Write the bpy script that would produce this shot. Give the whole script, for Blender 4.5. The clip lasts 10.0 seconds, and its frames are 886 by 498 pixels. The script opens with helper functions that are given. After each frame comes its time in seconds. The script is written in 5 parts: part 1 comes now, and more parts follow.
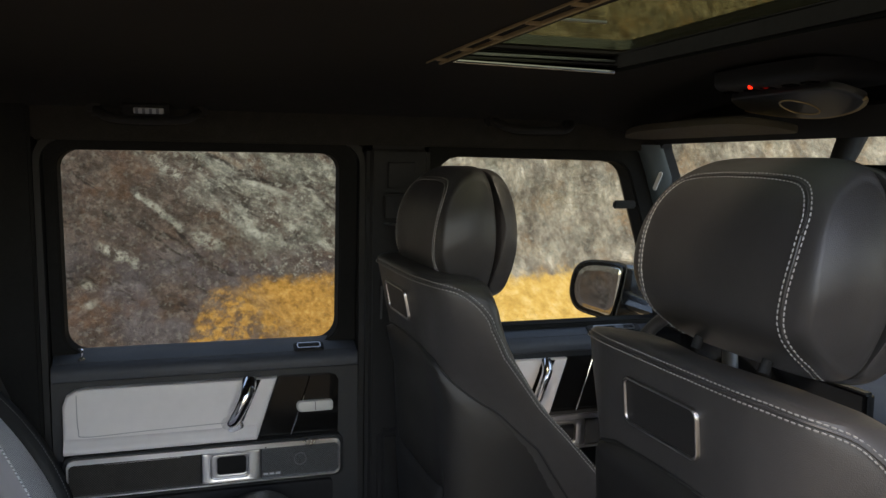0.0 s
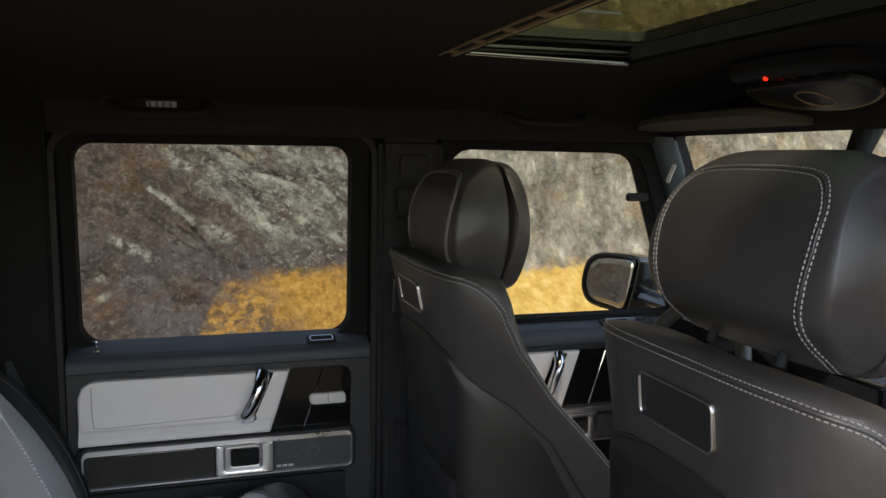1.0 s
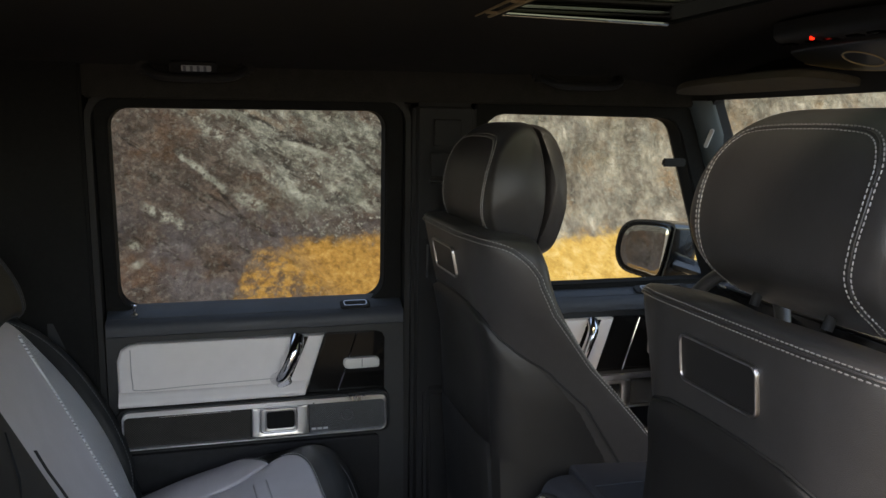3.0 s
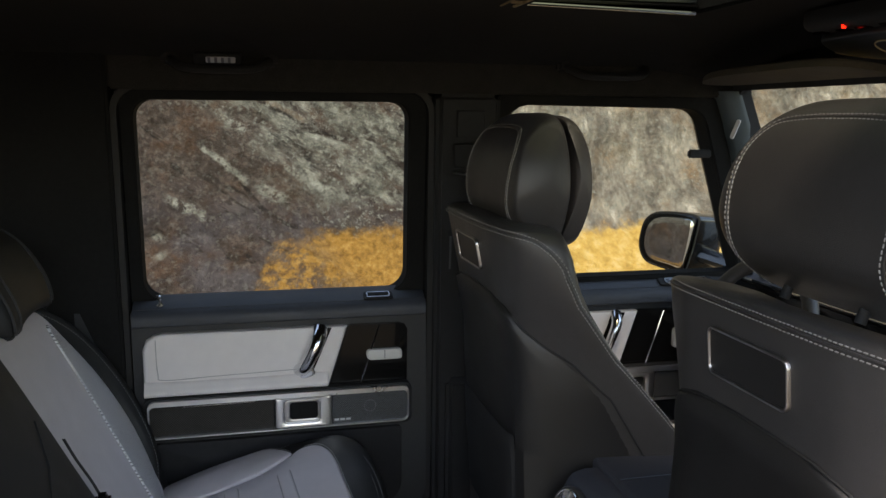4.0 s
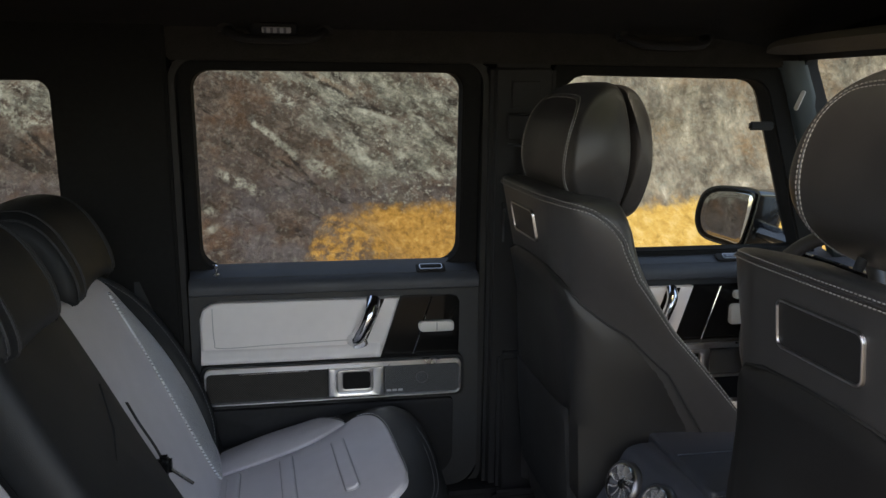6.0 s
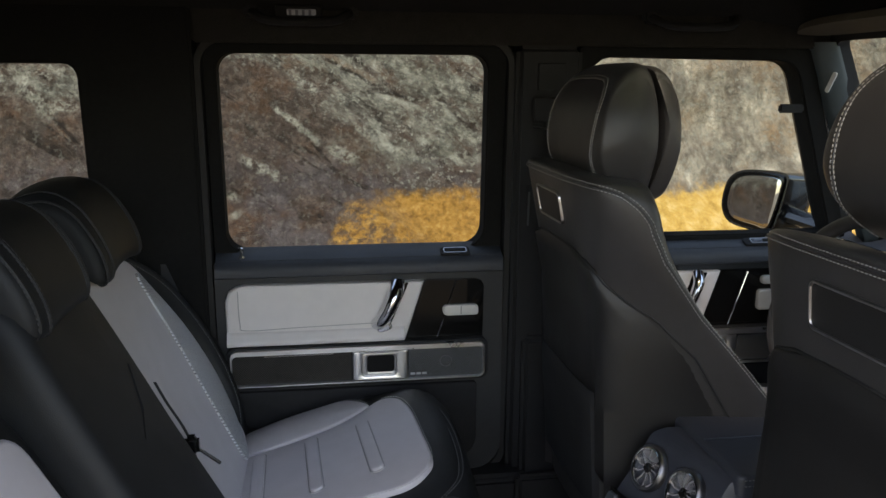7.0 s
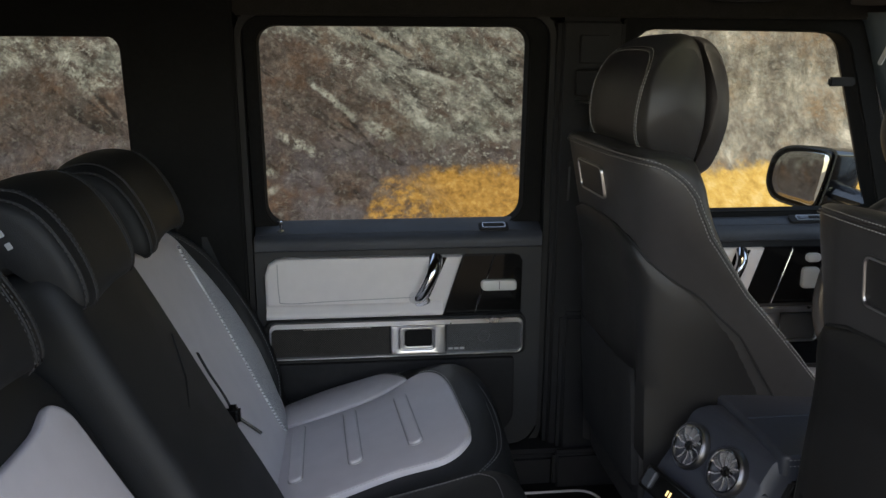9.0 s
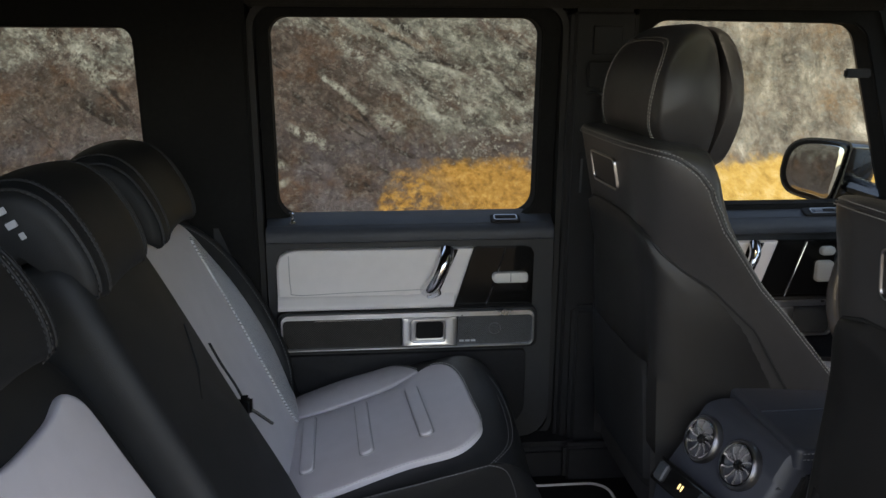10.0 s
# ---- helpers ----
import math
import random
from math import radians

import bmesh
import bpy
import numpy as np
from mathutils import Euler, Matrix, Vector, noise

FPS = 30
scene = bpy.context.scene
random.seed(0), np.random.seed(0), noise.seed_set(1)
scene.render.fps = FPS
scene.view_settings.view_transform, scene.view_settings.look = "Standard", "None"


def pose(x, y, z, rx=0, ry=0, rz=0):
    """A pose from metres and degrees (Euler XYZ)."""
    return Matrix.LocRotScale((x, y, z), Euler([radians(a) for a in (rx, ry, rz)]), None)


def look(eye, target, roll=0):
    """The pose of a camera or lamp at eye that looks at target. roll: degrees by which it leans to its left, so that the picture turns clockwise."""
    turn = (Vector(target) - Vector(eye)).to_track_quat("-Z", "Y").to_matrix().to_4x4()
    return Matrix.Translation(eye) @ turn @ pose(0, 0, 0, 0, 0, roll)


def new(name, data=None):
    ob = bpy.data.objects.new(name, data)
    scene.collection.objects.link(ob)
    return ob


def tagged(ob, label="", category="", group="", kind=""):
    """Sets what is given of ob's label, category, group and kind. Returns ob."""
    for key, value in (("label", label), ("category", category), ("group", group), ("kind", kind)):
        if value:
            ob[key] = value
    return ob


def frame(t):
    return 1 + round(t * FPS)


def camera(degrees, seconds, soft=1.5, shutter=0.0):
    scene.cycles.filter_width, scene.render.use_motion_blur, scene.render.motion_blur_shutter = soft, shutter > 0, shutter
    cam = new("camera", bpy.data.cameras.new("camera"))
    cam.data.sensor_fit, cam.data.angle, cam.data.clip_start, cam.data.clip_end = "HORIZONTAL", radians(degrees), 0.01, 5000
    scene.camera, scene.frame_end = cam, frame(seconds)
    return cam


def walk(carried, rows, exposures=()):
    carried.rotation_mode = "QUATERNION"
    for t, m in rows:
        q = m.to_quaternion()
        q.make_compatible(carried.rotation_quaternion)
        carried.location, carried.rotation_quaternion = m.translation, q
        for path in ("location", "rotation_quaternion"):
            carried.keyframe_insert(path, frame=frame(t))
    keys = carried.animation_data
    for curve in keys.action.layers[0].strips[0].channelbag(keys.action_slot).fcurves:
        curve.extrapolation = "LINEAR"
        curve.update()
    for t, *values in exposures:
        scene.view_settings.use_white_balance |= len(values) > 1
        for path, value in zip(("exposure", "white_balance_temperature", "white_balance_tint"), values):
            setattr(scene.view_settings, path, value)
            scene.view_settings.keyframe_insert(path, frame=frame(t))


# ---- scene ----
EXPO = 2.1
cam = camera(57.7, 10.0)
PATH = [
    (0, (0.11, -1.209, 1.692), (0.71, 0.688, 1.483), 0.7),
    (0.5, (0.108, -1.207, 1.694), (0.698, 0.692, 1.478), 0.6),
    (1, (0.106, -1.206, 1.692), (0.681, 0.696, 1.465), 0.6),
    (1.5, (0.103, -1.203, 1.688), (0.665, 0.701, 1.445), 0.6),
    (2, (0.102, -1.199, 1.686), (0.647, 0.705, 1.413), 0.5),
    (2.5, (0.099, -1.198, 1.683), (0.626, 0.71, 1.392), 0.5),
    (4, (0.088, -1.19, 1.679), (0.546, 0.73, 1.357), 0.4),
    (4.5, (0.085, -1.187, 1.677), (0.518, 0.737, 1.343), 0.4),
    (5, (0.078, -1.185, 1.675), (0.483, 0.742, 1.323), 0.4),
    (5.5, (0.074, -1.181, 1.672), (0.45, 0.748, 1.306), 0.4),
    (7, (0.064, -1.174, 1.657), (0.358, 0.762, 1.246), 0.2),
    (7.5, (0.059, -1.17, 1.655), (0.333, 0.764, 1.228), 0.2),
    (8, (0.058, -1.169, 1.652), (0.306, 0.767, 1.213), 0.2),
    (8.5, (0.055, -1.166, 1.651), (0.284, 0.768, 1.197), 0.1),
    (9, (0.054, -1.165, 1.649), (0.263, 0.769, 1.183), 0.1),
    (9.5, (0.053, -1.163, 1.647), (0.247, 0.77, 1.17), 0.1),
    (10, (0.051, -1.162, 1.645), (0.235, 0.771, 1.163), 0.1),
]
walk(cam, [(t, look(eye, target, roll)) for t, eye, target, roll in PATH], [(0, EXPO, 8000, 13), (10, EXPO, 8000, 13)])

SKY, SUN, SUN_UP = 0.15, 0.45, 60

# ---- world, sun ----
world = bpy.data.worlds.new("sky")
scene.world = world
world.use_nodes = True
_nt = world.node_tree
_sky = _nt.nodes.new("ShaderNodeTexSky")
_sky.sky_type = "NISHITA"
_sky.sun_disc = False
_sky.sun_elevation = radians(SUN_UP)
_sky.sun_rotation = radians(200)
_nt.nodes["Background"].inputs[1].default_value = SKY
_nt.links.new(_sky.outputs[0], _nt.nodes["Background"].inputs[0])
sun_data = bpy.data.lights.new("sun", "SUN")
sun_data.energy, sun_data.angle, sun_data.color = SUN, radians(12), (1.0, 0.95, 0.87)
sun = new("sun", sun_data)
sun.matrix_world = look((0, 0, 20), (20 * math.cos(radians(SUN_UP)) * 0.34, 20 * math.cos(radians(SUN_UP)) * 0.94, 20 - 20 * math.sin(radians(SUN_UP))))


# ---- materials ----
def material(name, base, rough=0.6, metal=0.0, vary=0.15, scale=40.0, bump=0.0, bump_scale=600.0, coat=0.0, spec=0.5, second=None):
    """Principled surface with colour that varies at two scales and fine relief."""
    m = bpy.data.materials.new(name)
    m.use_nodes = True
    nt = m.node_tree
    b = nt.nodes["Principled BSDF"]
    b.inputs["Roughness"].default_value = rough
    b.inputs["Metallic"].default_value = metal
    b.inputs["Coat Weight"].default_value = coat
    b.inputs["Specular IOR Level"].default_value = spec
    tc = nt.nodes.new("ShaderNodeTexCoord")
    n1 = nt.nodes.new("ShaderNodeTexNoise")
    n1.inputs["Scale"].default_value = scale
    n1.inputs["Detail"].default_value = 4
    nt.links.new(tc.outputs["Object"], n1.inputs["Vector"])
    n2 = nt.nodes.new("ShaderNodeTexNoise")
    n2.inputs["Scale"].default_value = scale * 0.12
    nt.links.new(tc.outputs["Object"], n2.inputs["Vector"])
    add = nt.nodes.new("ShaderNodeMath")
    add.operation = "ADD"
    nt.links.new(n1.outputs["Fac"], add.inputs[0])
    nt.links.new(n2.outputs["Fac"], add.inputs[1])
    ramp = nt.nodes.new("ShaderNodeMapRange")
    ramp.inputs["From Min"].default_value, ramp.inputs["From Max"].default_value = 0.6, 1.4
    nt.links.new(add.outputs[0], ramp.inputs["Value"])
    mix = nt.nodes.new("ShaderNodeMix")
    mix.data_type = "RGBA"
    lo = [c * (1 - vary) for c in base]
    hi = [min(1, c * (1 + vary)) for c in (second or base)]
    mix.inputs["A"].default_value, mix.inputs["B"].default_value = (*lo, 1), (*hi, 1)
    nt.links.new(ramp.outputs[0], mix.inputs["Factor"])
    nt.links.new(mix.outputs["Result"], b.inputs["Base Color"])
    rr = nt.nodes.new("ShaderNodeMapRange")
    rr.inputs["From Min"].default_value, rr.inputs["From Max"].default_value = 0.3, 0.7
    rr.inputs["To Min"].default_value, rr.inputs["To Max"].default_value = max(0, rough - 0.06), min(1, rough + 0.06)
    nt.links.new(n2.outputs["Fac"], rr.inputs["Value"])
    nt.links.new(rr.outputs[0], b.inputs["Roughness"])
    if bump:
        v = nt.nodes.new("ShaderNodeTexVoronoi")
        v.inputs["Scale"].default_value = bump_scale
        nt.links.new(tc.outputs["Object"], v.inputs["Vector"])
        bp = nt.nodes.new("ShaderNodeBump")
        bp.inputs["Strength"].default_value, bp.inputs["Distance"].default_value = bump, 0.0006
        nt.links.new(v.outputs["Distance"], bp.inputs["Height"])
        nt.links.new(bp.outputs["Normal"], b.inputs["Normal"])
    return m


def dotted(m, pitch, hole, dark, axes="XZ"):
    """Round perforations on a square pitch, laid by two of the object coordinates."""
    nt = m.node_tree
    b = nt.nodes["Principled BSDF"]
    tc = nt.nodes.new("ShaderNodeTexCoord")
    sep = nt.nodes.new("ShaderNodeSeparateXYZ")
    nt.links.new(tc.outputs["Object"], sep.inputs[0])
    terms = []
    for axis in axes:
        a = nt.nodes.new("ShaderNodeMath")
        a.operation = "MULTIPLY"
        a.inputs[1].default_value = math.pi * 2 / pitch
        nt.links.new(sep.outputs[axis], a.inputs[0])
        s = nt.nodes.new("ShaderNodeMath")
        s.operation = "SINE"
        nt.links.new(a.outputs[0], s.inputs[0])
        terms.append(s)
    mul = nt.nodes.new("ShaderNodeMath")
    mul.operation = "MULTIPLY"
    nt.links.new(terms[0].outputs[0], mul.inputs[0])
    nt.links.new(terms[1].outputs[0], mul.inputs[1])
    gt = nt.nodes.new("ShaderNodeMath")
    gt.operation = "GREATER_THAN"
    gt.inputs[1].default_value = hole
    nt.links.new(mul.outputs[0], gt.inputs[0])
    old = b.inputs["Base Color"].links[0].from_socket
    mix = nt.nodes.new("ShaderNodeMix")
    mix.data_type = "RGBA"
    mix.inputs["B"].default_value = (*dark, 1)
    nt.links.new(gt.outputs[0], mix.inputs["Factor"])
    nt.links.new(old, mix.inputs["A"])
    nt.links.new(mix.outputs["Result"], b.inputs["Base Color"])
    return m


def glowing(name, colour, strength):
    m = bpy.data.materials.new(name)
    m.use_nodes = True
    b = m.node_tree.nodes["Principled BSDF"]
    b.inputs["Base Color"].default_value = (*colour, 1)
    b.inputs["Emission Color"].default_value = (*colour, 1)
    b.inputs["Emission Strength"].default_value = strength
    return m


def glazing(name, tint, sheen=5.0):
    """Thin tinted glass: mostly clear, with a faint mirror sheen."""
    m = bpy.data.materials.new(name)
    m.use_nodes = True
    nt = m.node_tree
    nt.nodes.remove(nt.nodes["Principled BSDF"])
    t = nt.nodes.new("ShaderNodeBsdfTransparent")
    t.inputs[0].default_value = (*tint, 1)
    g = nt.nodes.new("ShaderNodeBsdfGlossy")
    g.inputs["Roughness"].default_value = 0.02
    w = nt.nodes.new("ShaderNodeLayerWeight")
    w.inputs[0].default_value = 0.5
    f = nt.nodes.new("ShaderNodeMath")
    f.operation = "POWER"
    f.inputs[1].default_value = sheen
    nt.links.new(w.outputs["Facing"], f.inputs[0])
    mx = nt.nodes.new("ShaderNodeMixShader")
    nt.links.new(f.outputs[0], mx.inputs[0])
    nt.links.new(t.outputs[0], mx.inputs[1])
    nt.links.new(g.outputs[0], mx.inputs[2])
    nt.links.new(mx.outputs[0], nt.nodes["Material Output"].inputs[0])
    return m


PLAIN_LEATHER = material("matt_black_rear_leather", (0.0125, 0.0135, 0.0145), 0.55, vary=0.15, scale=50, bump=0.35, bump_scale=900, spec=0.35)
LEATHER = material("black_leather", (0.038, 0.036, 0.036), 0.38, vary=0.12, scale=60, bump=0.35, bump_scale=900)
DARK_BLUE = material("navy_black_leather", (0.032, 0.035, 0.045), 0.42, vary=0.12, scale=50, bump=0.35, bump_scale=900)
SHELL = material("seat_shell_leatherette", (0.013, 0.0125, 0.0125), 0.42, vary=0.12, scale=50, bump=0.3, bump_scale=1000)
PALE = material("pale_grey_leather", (0.71, 0.67, 0.65), 0.5, vary=0.05, scale=30, bump=0.3, bump_scale=900)
PALE_HOLED = dotted(material("perforated_pale_leather", (0.60, 0.60, 0.61), 0.52, vary=0.05, scale=30, bump=0.2, bump_scale=900), 0.0072, 0.12, (0.13, 0.13, 0.14), "YZ")
DOOR_SOFT = material("black_door_plastic", (0.018, 0.019, 0.021), 0.55, vary=0.15, scale=80, bump=0.4, bump_scale=700)
SILL_SOFT = material("slate_soft_trim", (0.030, 0.034, 0.042), 0.55, vary=0.12, scale=80, bump=0.4, bump_scale=700)
TRIM = material("charcoal_plastic", (0.018, 0.018, 0.019), 0.75, vary=0.15, scale=70, bump=0.35, bump_scale=700, spec=0.25)
LINER = material("black_headliner_cloth", (0.026, 0.0245, 0.023), 0.95, vary=0.25, scale=260, bump=0.5, bump_scale=900, spec=0.1)
CARPET = material("black_carpet", (0.012, 0.012, 0.012), 1.0, vary=0.4, scale=400, bump=0.8, bump_scale=500, spec=0.1)
PILLAR = material("blue_grey_pillar_paint", (0.055, 0.072, 0.080), 0.5, vary=0.08, scale=60, bump=0.2)
GLOSS = material("piano_black_lacquer", (0.006, 0.006, 0.006), 0.10, vary=0.1, spec=0.25)
CHROME = material("polished_chrome", (0.72, 0.72, 0.73), 0.12, 1.0, vary=0.03)
BLADE = material("silver_vent_blade", (0.60, 0.58, 0.58), 0.28, 0.75, vary=0.04)
ALU = material("satin_aluminium", (0.74, 0.74, 0.75), 0.33, 1.0, vary=0.03, scale=120)
GUN = material("dark_satin_metal", (0.20, 0.20, 0.21), 0.35, 1.0, vary=0.08, scale=90)
RIM = material("satin_bracket_rim", (0.46, 0.45, 0.45), 0.30, 1.0, vary=0.06)
GRILLE = dotted(material("speaker_mesh_metal", (0.13, 0.14, 0.15), 0.38, 0.4, vary=0.08, spec=0.25), 0.0046, 0.0, (0.010, 0.010, 0.011))
CARBON = dotted(material("woven_dark_trim", (0.042, 0.038, 0.034), 0.40, 0.0, vary=0.3, scale=60, spec=0.2), 0.0056, 0.0, (0.008, 0.008, 0.008))
# darker pale leather: door insert seam, and painted shade round the cushion bars
SEAM_AND_BAR_SHADE = material("pale_seam_and_bar_shade", (0.34, 0.33, 0.325), 0.7, vary=0.1)
THREAD_BLACK = material("charcoal_thread", (0.05, 0.05, 0.052), 0.8, vary=0.1)
SEAT_PALE = material("cool_grey_seat_leather", (0.57, 0.535, 0.55), 0.48, vary=0.06, scale=25, bump=0.35, bump_scale=700)
THREAD = material("pale_thread", (0.42, 0.42, 0.41), 0.8, vary=0.1)
THREAD_SEAT = material("seat_thread", (0.29, 0.28, 0.27), 0.8, vary=0.1)
THREAD_DARK = material("grey_thread", (0.16, 0.16, 0.16), 0.8, vary=0.1)
RUBBER = material("black_rubber_seal", (0.010, 0.010, 0.010), 0.7, vary=0.2)
BELT = material("seat_belt_webbing", (0.016, 0.016, 0.016), 0.75, vary=0.2, scale=300, bump=0.5, bump_scale=1200)
CREAM = material("cream_switch_plastic", (0.60, 0.585, 0.55), 0.4, vary=0.04)
BRASSY = material("tan_trim_edge", (0.30, 0.22, 0.12), 0.55, vary=0.15)
PAD_BLACK = material("matt_black_pillar_trim", (0.013, 0.013, 0.013), 0.9, vary=0.2, scale=90, bump=0.3, spec=0.08)
BOWL_FACE = material("satin_grey_lamp_shield", (0.045, 0.048, 0.052), 0.35, 0.3, vary=0.1)
# tan of the shield lip: light thrown back by the ochre, as colour
LIP_LIGHT = material("satin_lip_with_ochre_light", (0.34, 0.26, 0.15), 0.45, 0.2, vary=0.1)
# white for the painted sun dapple on the headrest and the grille lettering
WHITE_MARK = material("white_dapple_and_lettering", (0.50, 0.51, 0.53), 0.8, vary=0.1, scale=90)
LENS = material("clear_lamp_lens", (0.55, 0.55, 0.55), 0.25, vary=0.1)
PAINT = material("dark_car_paint", (0.012, 0.013, 0.015), 0.25, vary=0.05, coat=0.6)
MIRROR = material("mirror_silver", (0.62, 0.63, 0.63), 0.02, 1.0, vary=0.01)
RED = glowing("red_indicator", (1.0, 0.02, 0.01), 0.8)
AMBER = glowing("amber_display", (1.0, 0.75, 0.35), 0.35)
GLASS = glazing("clear_window_glass", (0.93, 0.95, 0.93))
TINT = glazing("tinted_roof_glass", (0.44, 0.43, 0.30), 14.0)
PRINT = material("ceramic_print", (0.02, 0.02, 0.02), 0.7, vary=0.1)


# ---- builders ----
def part(name, bm, mat, parent=None, label="", smooth=True):
    me = bpy.data.meshes.new(name)
    bmesh.ops.recalc_face_normals(bm, faces=bm.faces)
    bm.to_mesh(me)
    bm.free()
    me.materials.append(mat)
    if smooth:
        me.shade_smooth()
        me.set_sharp_from_angle(angle=radians(38))
    ob = new(name, me)
    ob.parent = parent
    if label:
        tagged(ob, label)
    return ob


def thing(name, label, category, group="", kind="", at=(0, 0, 0)):
    ob = new(name)
    ob.location = at
    return tagged(ob, label, category, group, kind)


def rrect(x0, z0, x1, z1, r, n=6):
    """Rounded rectangle, counter-clockwise, as 2D points; r may be four radii from the lower left corner on."""
    rs = r if isinstance(r, (tuple, list)) else (r,) * 4
    out = []
    for (cx, cz, a0), q in zip(((x0, z0, 180), (x1, z0, 270), (x1, z1, 0), (x0, z1, 90)), rs):
        ox = cx + (q if cx == x0 else -q)
        oz = cz + (q if cz == z0 else -q)
        for k in range(n + 1):
            a = radians(a0 + 90 * k / n)
            out.append((ox + q * math.cos(a), oz + q * math.sin(a)))
    return out


def smooth_poly(pts, sub=6, closed=True):
    """Catmull-Rom through control points of any dimension."""
    pts = [Vector(p) for p in pts]
    n = len(pts)
    out = []
    for i in range(n if closed else n - 1):
        if closed:
            p0, p1, p2, p3 = pts[i - 1], pts[i], pts[(i + 1) % n], pts[(i + 2) % n]
        else:
            p0, p1, p2, p3 = pts[max(0, i - 1)], pts[i], pts[i + 1], pts[min(n - 1, i + 2)]
        for k in range(sub):
            t = k / sub
            out.append(0.5 * ((2 * p1) + (p2 - p0) * t + (2 * p0 - 5 * p1 + 4 * p2 - p3) * t * t + (3 * p1 - p0 - 3 * p2 + p3) * t ** 3))
    if not closed:
        out.append(pts[-1])
    return out


def loft(rings, caps=True, closed=True, bm=None):
    bm = bm or bmesh.new()
    rows = [[bm.verts.new(p) for p in ring] for ring in rings]
    n = len(rows[0])
    for a, b in zip(rows, rows[1:]):
        for i in range(n if closed else n - 1):
            bm.faces.new((a[i], a[(i + 1) % n], b[(i + 1) % n], b[i]))
    if caps:
        bm.faces.new(rows[0])
        bm.faces.new(rows[-1])
    return bm


def plate(outline, holes=(), y0=0.0, y1=0.01, plane="xz", bevel=0.0):
    """A plate of any outline with holes, thick from y0 to y1 across its plane."""
    bm = bmesh.new()
    edges = []
    for loop in (outline, *holes):
        vs = [bm.verts.new((p[0], y0, p[1])) for p in loop]
        edges += [bm.edges.new((vs[i], vs[(i + 1) % len(vs)])) for i in range(len(vs))]
    bmesh.ops.triangle_fill(bm, use_beauty=True, use_dissolve=False, edges=edges)
    faces = bm.faces[:]
    got = bmesh.ops.extrude_face_region(bm, geom=faces)
    bmesh.ops.translate(bm, verts=[v for v in got["geom"] if isinstance(v, bmesh.types.BMVert)], vec=(0, y1 - y0, 0))
    bmesh.ops.recalc_face_normals(bm, faces=bm.faces)
    if bevel:
        rim = [e for e in bm.edges if len(e.link_faces) == 2 and e.calc_face_angle(0) > 1.0]
        bmesh.ops.bevel(bm, geom=rim, offset=bevel, segments=2, affect="EDGES", clamp_overlap=True)
    if plane == "xy":
        bmesh.ops.transform(bm, matrix=Matrix(((1, 0, 0, 0), (0, 0, 1, 0), (0, 1, 0, 0), (0, 0, 0, 1))), verts=bm.verts)
    if plane == "yz":
        bmesh.ops.transform(bm, matrix=Matrix(((0, 1, 0, 0), (1, 0, 0, 0), (0, 0, 1, 0), (0, 0, 0, 1))), verts=bm.verts)
    return bm


def pillow(outline, h, edge=0.02, crown=0.01, m=None, steps=5, centre=None):
    """A padded piece over a 2D outline: rounded edge of that radius, slightly crowned top."""
    pts = [Vector((p[0], p[1])) for p in outline]
    c = Vector(centre) if centre else sum(pts, Vector((0, 0))) / len(pts)
    size = sum((p - c).length for p in pts) / len(pts)
    rings = [[(p.x, p.y, 0) for p in pts]]
    for k in range(steps + 1):
        a = math.pi / 2 * k / steps
        s = 1 - edge / size * (1 - math.cos(a))
        rings.append([(*(c + (p - c) * s), h - edge * 0.8 + edge * 0.8 * math.sin(a)) for p in pts])
    s0 = 1 - edge / size
    for k in (0.75, 0.5, 0.25, 0.04):
        rings.append([(*(c + (p - c) * s0 * k), h + crown * (1 - k * k)) for p in pts])
    bm = loft(rings)
    if m is not None:
        bmesh.ops.transform(bm, matrix=m, verts=bm.verts)
    return bm


def box(x0, y0, z0, x1, y1, z1, bevel=0.005, seg=2, m=None):
    bm = bmesh.new()
    bmesh.ops.create_cube(bm, size=1, matrix=Matrix.Translation(((x0 + x1) / 2, (y0 + y1) / 2, (z0 + z1) / 2)) @ Matrix.Diagonal((abs(x1 - x0), abs(y1 - y0), abs(z1 - z0), 1)))
    if bevel:
        bmesh.ops.bevel(bm, geom=bm.edges[:], offset=bevel, segments=seg, affect="EDGES", clamp_overlap=True)
    if m is not None:
        bmesh.ops.transform(bm, matrix=m, verts=bm.verts)
    return bm


def tube(pts, r, n=8, flat=1.0, bm=None, up=(0, 0, 1)):
    """A rod swept along points; flat squeezes it along its second axis. r may be a list."""
    pts = [Vector(p) for p in pts]
    rings = []
    for i, p in enumerate(pts):
        d = (pts[min(i + 1, len(pts) - 1)] - pts[max(i - 1, 0)]).normalized()
        u = Vector(up) if abs(d.dot(Vector(up))) < 0.95 else Vector((1, 0, 0))
        a = d.cross(u).normalized()
        b = a.cross(d)
        q = r[i] if isinstance(r, (list, tuple)) else r
        rings.append([p + a * q * math.cos(2 * math.pi * k / n) + b * q * flat * math.sin(2 * math.pi * k / n) for k in range(n)])
    return loft(rings, bm=bm)


